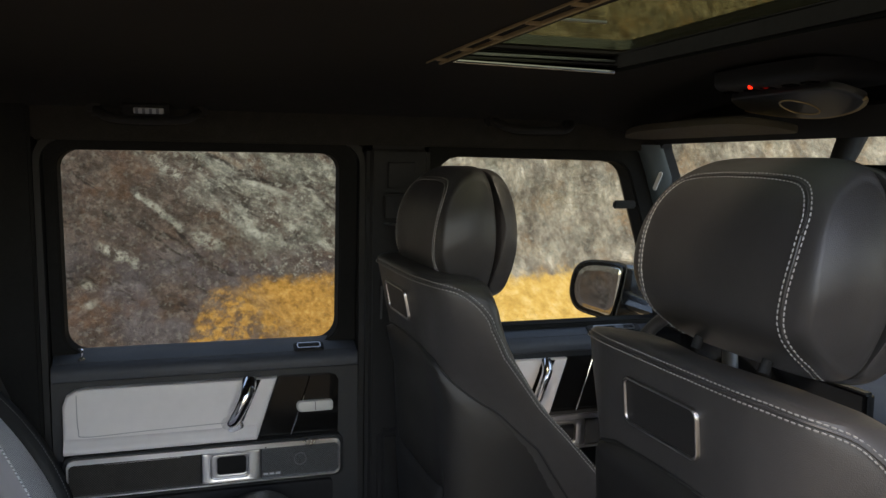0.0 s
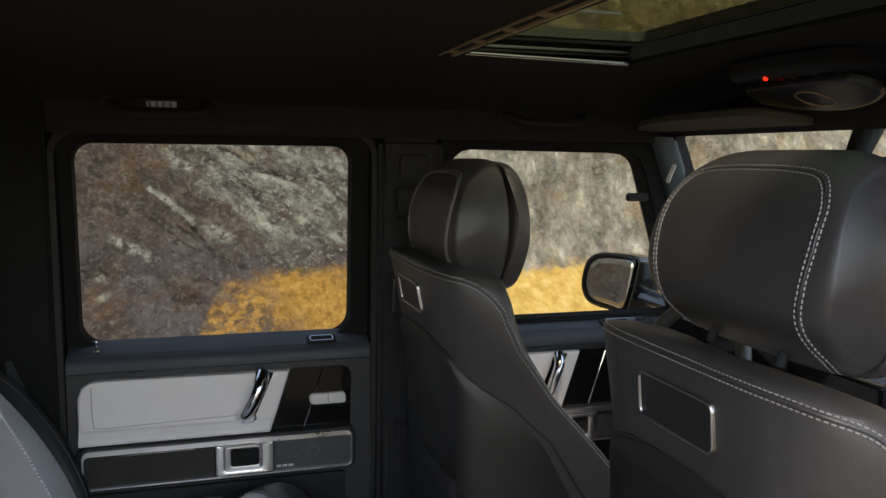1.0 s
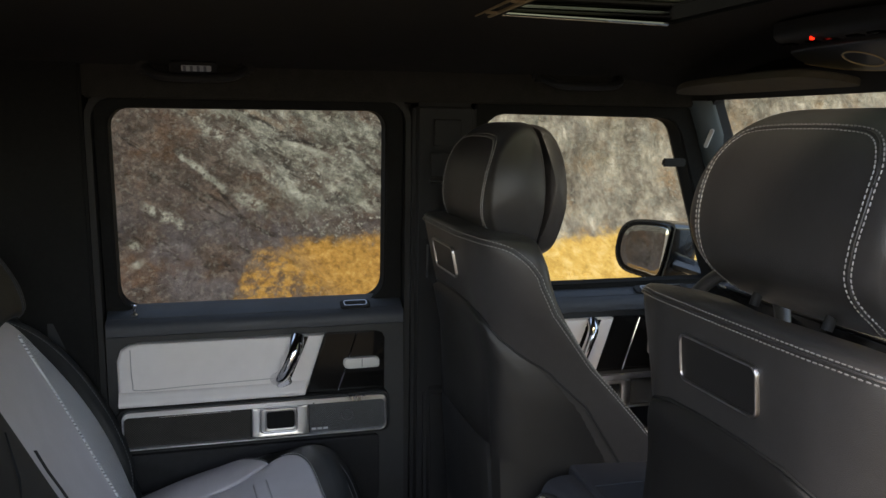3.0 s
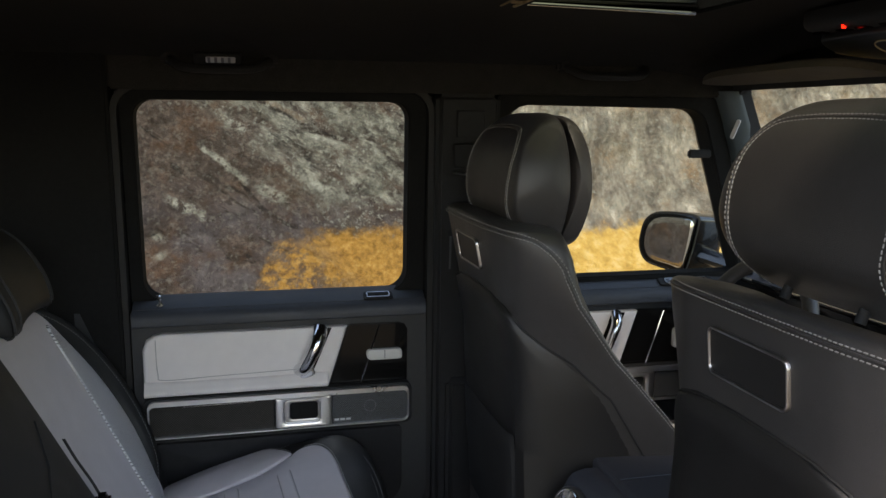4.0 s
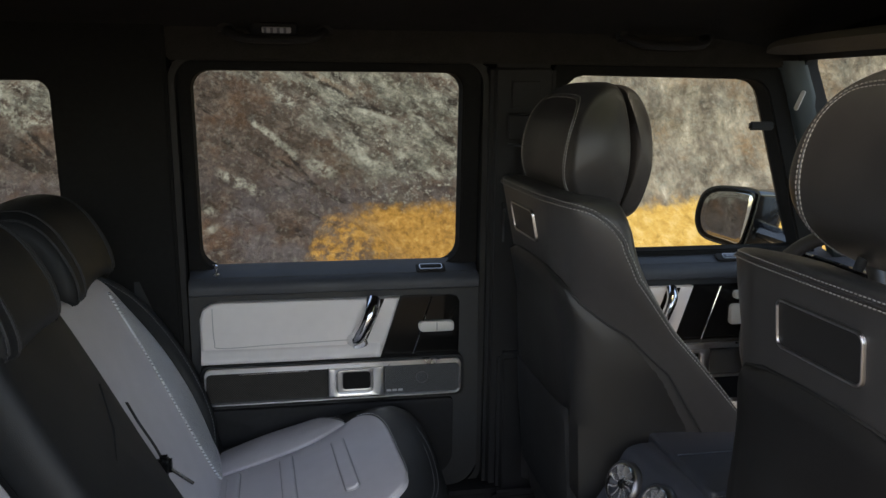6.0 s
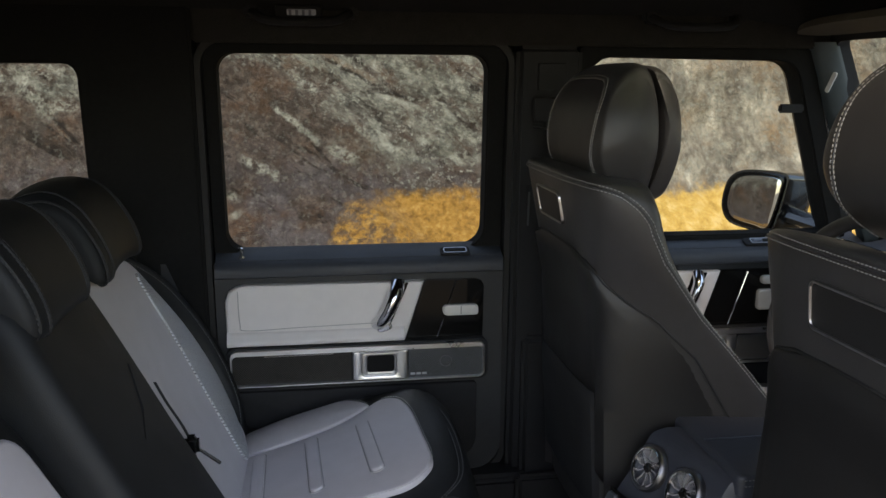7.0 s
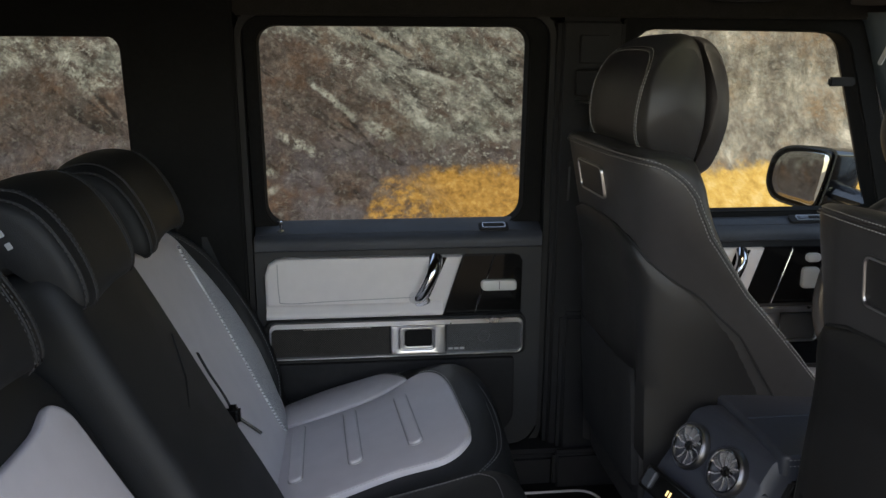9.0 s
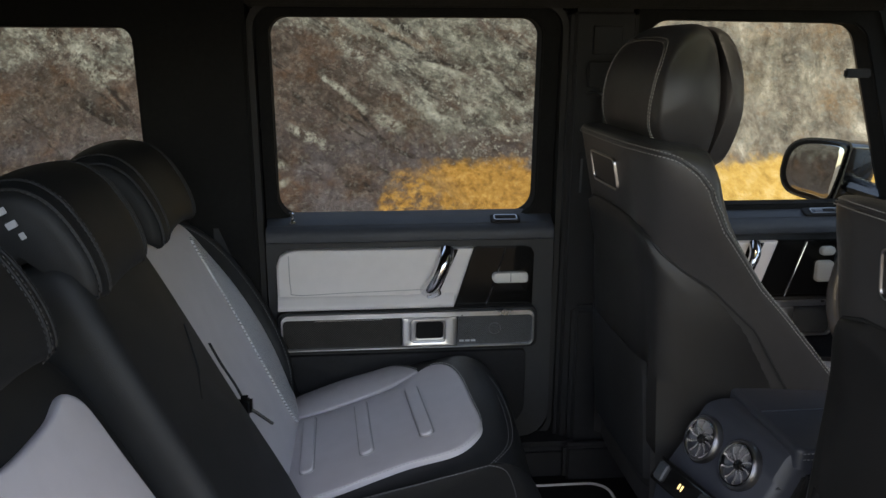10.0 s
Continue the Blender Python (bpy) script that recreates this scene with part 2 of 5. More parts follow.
def stitches(pts, normals, gap=0.0065, length=0.0045, r=0.0007, out=0.0006, side=0.0):
    """Thread bars laid along a line on a surface; side shifts them across it."""
    pts = [Vector(p) for p in pts]
    normals = [Vector(n).normalized() for n in normals]
    verts, faces = [], []
    lens = [0.0]
    for a, b in zip(pts, pts[1:]):
        lens.append(lens[-1] + (b - a).length)
    s, i = 0.0, 0
    while s < lens[-1] - length:
        while lens[i + 1] < s:
            i += 1
        f = (s - lens[i]) / max(1e-9, lens[i + 1] - lens[i])
        d = (pts[i + 1] - pts[i]).normalized()
        n = normals[i].lerp(normals[i + 1], f).normalized()
        c = d.cross(n).normalized()
        p = pts[i].lerp(pts[i + 1], f) + n * out + c * side
        k = len(verts)
        for e, q in ((0, 0.5), (0.2, 1), (0.8, 1), (1, 0.5)):
            o = p + d * length * e
            verts += [o - c * r * q, o + n * r * 1.3 * q, o + c * r * q]
        for j in range(3):
            a = k + 3 * j
            faces += [(a, a + 1, a + 4, a + 3), (a + 1, a + 2, a + 5, a + 4)]
        s += gap
    me = bpy.data.meshes.new("stitching")
    me.from_pydata(verts, [], faces)
    bm = bmesh.new()
    bm.from_mesh(me)
    bpy.data.meshes.remove(me)
    return bm


def bezel(outer, inner, y_back, y_front, soft=0.0015, plane="xz"):
    """A frame between two loops of as many points, its front edges softened."""
    def toward(loop, d):
        c = sum((Vector(p) for p in loop), Vector((0, 0))) / len(loop)
        return [Vector(p) + (c - Vector(p)).normalized() * d for p in loop]
    s = soft if y_front > y_back else -soft
    rows = [(outer, y_back), (outer, y_front - s), (toward(outer, soft * 0.4), y_front - s * 0.4), (toward(outer, soft * 1.2), y_front),
            (toward(inner, -soft * 1.2), y_front), (toward(inner, -soft * 0.4), y_front - s * 0.4), (inner, y_front - s), (inner, y_back)]
    if plane == "yz":
        return loft([[(y, p[0], p[1]) for p in loop] for loop, y in rows], caps=False)
    return loft([[(p[0], y, p[1]) for p in loop] for loop, y in rows], caps=False)


def slab(outline, y_back, y_front, soft=0.004):
    """A solid plate over a rounded outline, its front edge softened."""
    c = sum((Vector(p) for p in outline), Vector((0, 0))) / len(outline)

    def inset(d):
        return [Vector(p) - Vector((math.copysign(d, p[0] - c.x), math.copysign(d, p[1] - c.y))) for p in outline]
    s = soft if y_front > y_back else -soft
    rows = [(outline, y_back), (outline, y_front - s), (inset(soft * 0.3), y_front - s * 0.3), (inset(soft), y_front)]
    return loft([[(p[0], y, p[1]) for p in loop] for loop, y in rows])


def moved(bm, m):
    bmesh.ops.transform(bm, matrix=m, verts=bm.verts)
    return bm


def interp(z, table):
    """Smooth table lookup."""
    for (a, va), (b, vb) in zip(table, table[1:]):
        if z <= b:
            t = max(0.0, min(1.0, (z - a) / (b - a)))
            return va + (vb - va) * t
    return table[-1][1]

# ---- surroundings ----
def rock_material():
    m = bpy.data.materials.new("weathered_rock")
    m.use_nodes = True
    nt = m.node_tree
    b = nt.nodes["Principled BSDF"]
    b.inputs["Roughness"].default_value = 0.95
    b.inputs["Specular IOR Level"].default_value = 0.1
    geo = nt.nodes.new("ShaderNodeNewGeometry")

    def noise_tex(scale, detail, rough=0.55, stretch=(1, 1, 1), turn=0.0, distort=0.0, shift=0.0):
        spin = nt.nodes.new("ShaderNodeMapping")
        spin.inputs["Scale"].default_value = (1, 0.75, 1)
        spin.inputs["Rotation"].default_value = (0, turn, 0)
        spin.inputs["Location"].default_value = (shift, shift, 0)
        nt.links.new(geo.outputs["Position"], spin.inputs["Vector"])
        mp = nt.nodes.new("ShaderNodeMapping")
        mp.inputs["Scale"].default_value = stretch
        nt.links.new(spin.outputs[0], mp.inputs["Vector"])
        t = nt.nodes.new("ShaderNodeTexNoise")
        t.inputs["Scale"].default_value, t.inputs["Detail"].default_value = scale, detail
        t.inputs["Roughness"].default_value, t.inputs["Distortion"].default_value = rough, distort
        nt.links.new(mp.outputs[0], t.inputs["Vector"])
        return t.outputs["Fac"]

    def ramp(fac, *stops):
        r = nt.nodes.new("ShaderNodeValToRGB")
        while len(r.color_ramp.elements) < len(stops):
            r.color_ramp.elements.new(0.5)
        for e, (p, c) in zip(r.color_ramp.elements, stops):
            e.position, e.color = p, (*c, 1)
        nt.links.new(fac, r.inputs[0])
        return r.outputs[0]

    def mix(fac, a, c):
        x = nt.nodes.new("ShaderNodeMix")
        x.data_type = "RGBA"
        nt.links.new(fac, x.inputs["Factor"])
        nt.links.new(a, x.inputs["A"])
        nt.links.new(c, x.inputs["B"])
        return x.outputs["Result"]

    def math_(op, a, c):
        x = nt.nodes.new("ShaderNodeMath")
        x.operation = op
        for k, v in enumerate((a, c)):
            if isinstance(v, (int, float)):
                x.inputs[k].default_value = v
            else:
                nt.links.new(v, x.inputs[k])
        return x.outputs[0]

    sepx = nt.nodes.new("ShaderNodeSeparateXYZ")
    nt.links.new(geo.outputs["Position"], sepx.inputs[0])
    PX, PZ = sepx.outputs["X"], sepx.outputs["Z"]
    dip = -0.607

    def span(value, a, c, lo=0.0, hi=1.0):
        r = nt.nodes.new("ShaderNodeMapRange")
        r.interpolation_type = "SMOOTHSTEP"
        r.inputs["From Min"].default_value, r.inputs["From Max"].default_value = a, c
        r.inputs["To Min"].default_value, r.inputs["To Max"].default_value = lo, hi
        nt.links.new(value, r.inputs["Value"])
        return r.outputs[0]

    def wobble(scale, amount, shift=0.0, detail=5):
        return math_("MULTIPLY", math_("SUBTRACT", noise_tex(scale, detail, 0.65, shift=shift), 0.5), amount)

    # earth: red brown, with purple grey low down; lichen: pale olive grey with dark gaps
    brown = ramp(noise_tex(10.0, 9, 0.74), (0.30, (0.014, 0.009, 0.007)), (0.50, (0.040, 0.028, 0.021)), (0.72, (0.105, 0.078, 0.058)))
    rust = ramp(noise_tex(9.0, 6, 0.7, shift=4.0), (0.3, (0.030, 0.014, 0.007)), (0.7, (0.110, 0.058, 0.030)))
    brown = mix(ramp(noise_tex(2.6, 6, 0.65, shift=11.0), (0.50, (0, 0, 0)), (0.66, (0.7, 0.7, 0.7))), brown, rust)
    mauve = ramp(noise_tex(9.0, 8, 0.72, shift=6.0), (0.3, (0.022, 0.018, 0.017)), (0.7, (0.080, 0.069, 0.065)))
    brown = mix(math_("MULTIPLY", span(PZ, 1.25, 0.75), ramp(noise_tex(2.0, 5, 0.6, shift=8.0), (0.42, (0, 0, 0)), (0.58, (0.85, 0.85, 0.85)))), brown, mauve)
    grey = ramp(noise_tex(8.0, 9, 0.74, (0.75, 1, 1.25), dip), (0.30, (0.022, 0.020, 0.015)), (0.47, (0.088, 0.083, 0.064)), (0.58, (0.165, 0.158, 0.122)), (0.74, (0.33, 0.315, 0.245)))
    # lichen lies beyond a slanting line, and high up behind the car
    across = math_("SUBTRACT", math_("ADD", PX, 0.25), math_("MULTIPLY", math_("SUBTRACT", 1.86, PZ), 0.72))
    across = math_("ADD", across, wobble(2.2, 1.3))
    lichen = span(across, -0.15, 0.35, 0.10, 1.0)
    high = math_("MULTIPLY", span(math_("ADD", PZ, wobble(2.0, 1.0, 2.0)), 1.42, 1.62), span(PX, -1.0, -1.6))
    lichen = math_("MAXIMUM", lichen, math_("MAXIMUM", high, span(math_("ADD", PZ, wobble(2.0, 0.7, 5.0)), 1.70, 1.86)))
    patch = ramp(noise_tex(4.2, 9, 0.72, (0.7, 1, 1.35), dip, 0.3), (0.40, (0.12, 0.12, 0.12)), (0.56, (1, 1, 1)))
    stone = mix(math_("MULTIPLY", lichen, patch), brown, grey)
    # low earth strip above the scree
    strip = math_("MULTIPLY", span(math_("ADD", PZ, wobble(3.0, 0.5, 1.0)), 1.02, 0.86), span(PX, 2.2, 1.4))
    stone = mix(math_("MULTIPLY", strip, 0.8), stone, brown)
    # clefts along the dip, then pits: their shade painted in near black
    cleft_shade = ramp(noise_tex(3.2, 7, 0.66, (0.5, 1, 2.0), dip, 0.5, 7.0), (0.36, (0.9, 0.9, 0.9)), (0.43, (0, 0, 0)))
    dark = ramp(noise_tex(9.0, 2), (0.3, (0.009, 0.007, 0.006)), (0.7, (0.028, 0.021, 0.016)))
    stone = mix(cleft_shade, stone, dark)
    pit_shade = ramp(noise_tex(13.0, 5, 0.65, shift=3.0), (0.33, (0.85, 0.85, 0.85)), (0.42, (0, 0, 0)))
    stone = mix(math_("MULTIPLY", pit_shade, 0.8), stone, dark)

    def streak(x0, z0, x1, z1, width, ragged=0.5):
        """A vein, ledge or dark ledge line between two places on the slope."""
        size = math.hypot(x1 - x0, z1 - z0)
        dx, dz = (x1 - x0) / size, (z1 - z0) / size
        u, v = math_("SUBTRACT", PX, x0), math_("SUBTRACT", PZ, z0)
        a = math_("ADD", math_("MULTIPLY", u, dx), math_("MULTIPLY", v, dz))
        d = math_("SUBTRACT", math_("MULTIPLY", v, dx), math_("MULTIPLY", u, dz))
        d = math_("ABSOLUTE", math_("ADD", d, wobble(6.0, 0.05 + 0.17 * ragged, x0, 7)), 0.0)
        body = span(d, width, width * 0.25)
        ends = span(math_("ABSOLUTE", math_("SUBTRACT", a, size / 2), 0.0), size / 2, size / 2 - 0.12)
        worn = ramp(noise_tex(19.0, 6, 0.7, shift=z0), (0.30 + 0.16 * ragged, (0, 0, 0)), (0.46 + 0.12 * ragged, (0.9, 0.9, 0.9)))
        return math_("MULTIPLY", math_("MULTIPLY", body, ends), worn)

    pale = ramp(noise_tex(14.0, 5, 0.65, shift=1.5), (0.3, (0.085, 0.082, 0.062)), (0.7, (0.27, 0.26, 0.205)))
    tan = ramp(noise_tex(14.0, 4, 0.6, shift=2.5), (0.3, (0.060, 0.043, 0.028)), (0.7, (0.17, 0.135, 0.095)))
    # the near-black lines beside two ledges are ledge shade put into the colour
    for x0, z0, x1, z1, width, colour, ragged in (
            (-0.38, 1.47, 0.10, 1.10, 0.040, pale, 0.4), (0.08, 1.12, 0.42, 0.93, 0.050, pale, 0.8),
            (-0.66, 1.04, -0.20, 0.80, 0.055, pale, 0.9), (0.02, 1.93, 0.62, 1.62, 0.040, tan, 0.0),
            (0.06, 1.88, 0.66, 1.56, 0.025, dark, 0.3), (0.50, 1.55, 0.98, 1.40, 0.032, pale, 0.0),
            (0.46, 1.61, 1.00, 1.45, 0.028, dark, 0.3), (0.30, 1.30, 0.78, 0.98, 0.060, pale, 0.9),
            (0.50, 1.16, 0.95, 0.96, 0.045, pale, 0.7), (0.95, 1.38, 1.05, 0.98, 0.075, pale, 0.9),
            (-0.20, 1.70, 0.10, 1.52, 0.060, pale, 0.9), (-0.14, 1.89, 0.10, 1.74, 0.018, pale, 0.0),
            (-0.76, 0.73, -0.58, 0.66, 0.060, pale, 0.6), (-0.72, 0.53, -0.56, 0.60, 0.040, pale, 0.0),
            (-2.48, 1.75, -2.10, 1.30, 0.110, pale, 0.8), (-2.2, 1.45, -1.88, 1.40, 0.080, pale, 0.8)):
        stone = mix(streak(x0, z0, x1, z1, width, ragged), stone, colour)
    # tan rock further along, paler as x grows
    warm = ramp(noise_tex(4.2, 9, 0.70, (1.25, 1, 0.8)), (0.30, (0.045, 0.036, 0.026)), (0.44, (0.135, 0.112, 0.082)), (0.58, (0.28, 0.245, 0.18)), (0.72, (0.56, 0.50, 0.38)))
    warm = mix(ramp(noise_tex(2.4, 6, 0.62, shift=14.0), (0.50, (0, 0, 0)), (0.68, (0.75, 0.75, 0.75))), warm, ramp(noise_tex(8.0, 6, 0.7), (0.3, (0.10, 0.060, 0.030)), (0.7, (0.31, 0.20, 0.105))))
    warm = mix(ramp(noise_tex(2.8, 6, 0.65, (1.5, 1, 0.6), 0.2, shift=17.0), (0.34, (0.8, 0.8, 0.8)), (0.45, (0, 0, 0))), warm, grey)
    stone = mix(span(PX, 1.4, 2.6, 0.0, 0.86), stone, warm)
    speck = ramp(noise_tex(24.0, 4, 0.65, shift=5.0), (0.53, (0, 0, 0)), (0.64, (0.75, 0.75, 0.75)))
    stone = mix(math_("MULTIPLY", speck, math_("ADD", math_("MULTIPLY", lichen, 0.7), 0.2)), stone, pale)
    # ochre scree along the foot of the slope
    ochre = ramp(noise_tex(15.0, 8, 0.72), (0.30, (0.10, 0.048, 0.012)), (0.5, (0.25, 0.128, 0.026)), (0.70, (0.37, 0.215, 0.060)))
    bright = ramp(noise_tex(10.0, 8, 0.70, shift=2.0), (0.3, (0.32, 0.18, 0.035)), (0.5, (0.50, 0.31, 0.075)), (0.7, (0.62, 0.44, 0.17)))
    # scree colour turns paler and yellower as x grows
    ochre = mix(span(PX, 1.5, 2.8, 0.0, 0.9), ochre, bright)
    rim = math_("MAXIMUM", math_("MINIMUM", span(PX, -0.35, 0.42, -0.35, 0.73), math_("ADD", math_("MULTIPLY", PX, 0.120), 0.655)), span(PX, -4.0, -6.0, -0.8, 0.5))
    over = math_("SUBTRACT", rim, math_("ADD", PZ, math_("ADD", wobble(2.4, 0.42, 3.0, 7), wobble(12.0, 0.18, 4.0))))
    cover = math_("MAXIMUM", ramp(noise_tex(8.0, 8, 0.72, shift=1.0), (0.44, (0.15, 0.15, 0.15)), (0.56, (0.9, 0.9, 0.9))), span(math_("ADD", PX, math_("MULTIPLY", PZ, 0.9)), 0.75, 1.4, 0.0, 0.94))
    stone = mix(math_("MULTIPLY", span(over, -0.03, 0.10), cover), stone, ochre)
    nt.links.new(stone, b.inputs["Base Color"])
    bp = nt.nodes.new("ShaderNodeBump")
    bp.inputs["Strength"].default_value, bp.inputs["Distance"].default_value = 0.8, 0.10
    nt.links.new(noise_tex(7.0, 7, 0.62), bp.inputs["Height"])
    nt.links.new(bp.outputs["Normal"], b.inputs["Normal"])
    return m


ROCK = rock_material()
GRIT = material("brown_gravel", (0.10, 0.075, 0.05), 0.95, vary=0.4, scale=3.0, second=(0.17, 0.12, 0.06))


def ground():
    bm = bmesh.new()
    n = 60
    grid = []
    for i in range(n + 1):
        row = []
        for j in range(n + 1):
            u, v = i / n * 2 - 1, j / n * 2 - 1
            x, y = 600 * u * abs(u) ** 1.6, 600 * v * abs(v) ** 1.6
            row.append(bm.verts.new((x, y, 0.04 * noise.noise((x * 0.3, y * 0.3, 0)))))
        grid.append(row)
    for i in range(n):
        for j in range(n):
            bm.faces.new((grid[i][j], grid[i + 1][j], grid[i + 1][j + 1], grid[i][j + 1]))
    return tagged(part("ground", bm, GRIT), "brown gravel ground around the car", "ground", kind="structure")


def cliff():
    """A rock slope beside the car, bending round ahead of it."""
    rings = []
    for i in range(-120, 231):
        s = i * 0.09
        if s < 9:
            bx, by, nx, ny = s, 5.4, 0.0, 1.0
        else:
            a = min(1.5, (s - 9) / 8.0)
            bx, by = 9 + 8.0 * math.sin(a), 5.4 - 8.0 * (1 - math.cos(a))
            if a >= 1.5:
                by -= (s - 9 - 12.0)
            nx, ny = math.sin(a), math.cos(a)
        row = []
        for j in range(0, 130):
            z = -0.3 + j * 0.05 + 0.0003 * j * j
            lean = 0.42 * max(0.0, z - 0.2) + 0.40 * math.exp(-((z - 0.0) / 0.55) ** 2) * -1.0
            p = Vector((bx, by, z))
            d = 0.24 * noise.fractal(p * 0.55, 1.0, 2.1, 5) + 0.10 * noise.ridged_multi_fractal(p * 1.5 + Vector((3, 0, 0)), 0.9, 2.0, 4, 1.0, 2.0) * 0.6
            # strata that dip forwards
            q = Vector((0.5 * (bx * 0.82 - z * 0.57), by * 0.5, 2.6 * (bx * 0.57 + z * 0.82)))
            d += 0.05 * noise.fractal(q, 0.8, 2.1, 4)
            row.append((bx + nx * (lean + d), by + ny * (lean + d), z))
        rings.append(row)
    bm = loft(rings, caps=False, closed=False)
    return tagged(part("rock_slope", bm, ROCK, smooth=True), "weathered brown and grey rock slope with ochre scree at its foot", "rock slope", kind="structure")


# ---- car body ----
BELT_Z, TOP_Z = 1.268, 1.714


def lean(bm, below=BELT_Z):
    """Side glass and frames lean inwards above the belt line."""
    for v in bm.verts:
        if v.co.z > below:
            v.co.y -= (v.co.z - below) * 0.076
    return bm


R_WIN = rrect(-0.160, 1.257, 0.453, 1.715, (0.050, 0.050, 0.040, 0.040), 7)
F_WIN = [(0.690, 1.272), (1.375, 1.272)] + [(1.243, 1.640), (1.236, 1.660), (1.226, 1.680), (1.212, 1.694), (1.195, 1.703), (1.170, 1.707)] + [(0.750, 1.712), (0.726, 1.706), (0.708, 1.692), (0.698, 1.670)]
Q_WIN = rrect(-1.35, 1.30, -0.446, 1.690, (0.05, 0.03, 0.03, 0.05), 5)
YW = 0.737


def grown(poly, d):
    c = sum((Vector(p) for p in poly), Vector((0, 0))) / len(poly)
    hw = max(abs(p[0] - c.x) for p in poly)
    hh = max(abs(p[1] - c.y) for p in poly)
    return [(c.x + (p[0] - c.x) * (hw + d) / hw, c.y + (p[1] - c.y) * (hh + d) / hh) for p in poly]


def pane(poly, name, label, mat=GLASS, parent=None):
    ob = part(name, lean(plate(grown(poly, 0.012), y0=YW + 0.022, y1=YW + 0.027)), mat, parent, label)
    ob.visible_shadow = False
    return ob


def side_left():
    w = thing("wall_left", "black trimmed pillars and frame of the car side", "car side", kind="structure")
    # pillar trim: C pillar panel with quarter window, B pillar, A pillar foot
    part("rear_pillar_panel", lean(plate([(-1.75, 0.60), (-0.205, 0.60), (-0.205, 1.84), (-1.75, 1.84)], [Q_WIN], YW - 0.035, YW + 0.06, bevel=0.006)), PAD_BLACK, w)
    pane(Q_WIN, "quarter_pane", "tinted rear quarter glass", parent=w)
    part("quarter_trim", box(-0.31, YW - 0.050, 0.95, -0.212, YW - 0.033, 1.250, 0.006, 3), DOOR_SOFT, w)
    part("roof_rail", lean(plate([(-0.205, 1.735), (1.32, 1.735), (1.30, 1.84), (-0.205, 1.84)], [], YW - 0.030, YW + 0.06, bevel=0.005)), LINER, w)
    part("centre_pillar", lean(box(0.512, YW - 0.050, 0.58, 0.668, YW + 0.06, 1.735, 0.014, 3)), TRIM, w)
    part("centre_pillar_cover", lean(box(0.540, YW - 0.085, 0.60, 0.650, YW - 0.048, 1.042, 0.014, 3)), TRIM, w)
    guide = part("belt_guide", lean(box(0.536, YW - 0.068, 1.300, 0.566, YW - 0.048, 1.420, 0.006, 3)), TRIM, w)
    part("guide_slot", lean(box(0.545, YW - 0.0705, 1.318, 0.550, YW - 0.066, 1.400, 0.001)), GUN, guide)
    part("sill", box(-0.20, YW - 0.10, 0.58, 1.45, YW + 0.06, 0.685, 0.02, 3), TRIM, w)
    part("sill_plate", box(0.52, YW - 0.135, 0.60, 0.70, YW - 0.102, 0.70, 0.012, 3), TRIM, w)
    part("outer_skin", lean(plate([(-1.80, 0.55), (1.50, 0.55), (1.50, 1.24), (1.295, 1.90), (-1.80, 1.90)], [grown(Q_WIN, 0.02), grown(R_WIN, 0.025), grown(F_WIN, 0.02)], YW + 0.062, YW + 0.075)), PAINT, w)
    # rubber seals round the door frame
    part("door_seal", lean(plate(rrect(-0.205, 0.66, 0.512, 1.752, 0.06, 6), [rrect(-0.192, 0.675, 0.499, 1.740, 0.055, 6)], YW - 0.022, YW + 0.02)), RUBBER, w)
    # upright trim of the windscreen pillar
    def ap(z):
        k = max(0.0, z - 1.25)
        return (1.46 - 0.44 * k), 0.70 - 0.065 * k
    rings = []
    for k in range(13):
        z = 1.20 + 0.55 * k / 12
        x, y = ap(z)
        rings.append([(x + 0.004, y + 0.03, z), (x + 0.006, y + 0.004, z), (x + 0.018, y - 0.008, z), (x + 0.045, y - 0.020, z), (x + 0.058, y - 0.018, z), (x + 0.060, y + 0.03, z), (x + 0.03, y + 0.04, z)])
    pil = part("windscreen_pillar", loft(rings), PILLAR, w, "blue grey painted pillar trim")
    part("airbag_badge", moved(pillow(rrect(-0.0055, -0.026, 0.0055, 0.026, 0.005), 0.004, 0.002, 0.0), Matrix.Translation((1.298, 0.662, 1.655)) @ Euler((radians(90), radians(22), radians(-62))).to_matrix().to_4x4()), LENS, pil)
    return w


def stitch_line(pts, normal, mat, parent, rows=(0.0,), **kw):
    for s in rows:
        tagged(part("stitching", stitches(pts, [normal] * len(pts), side=s, **kw), mat, parent), kind="stuff")


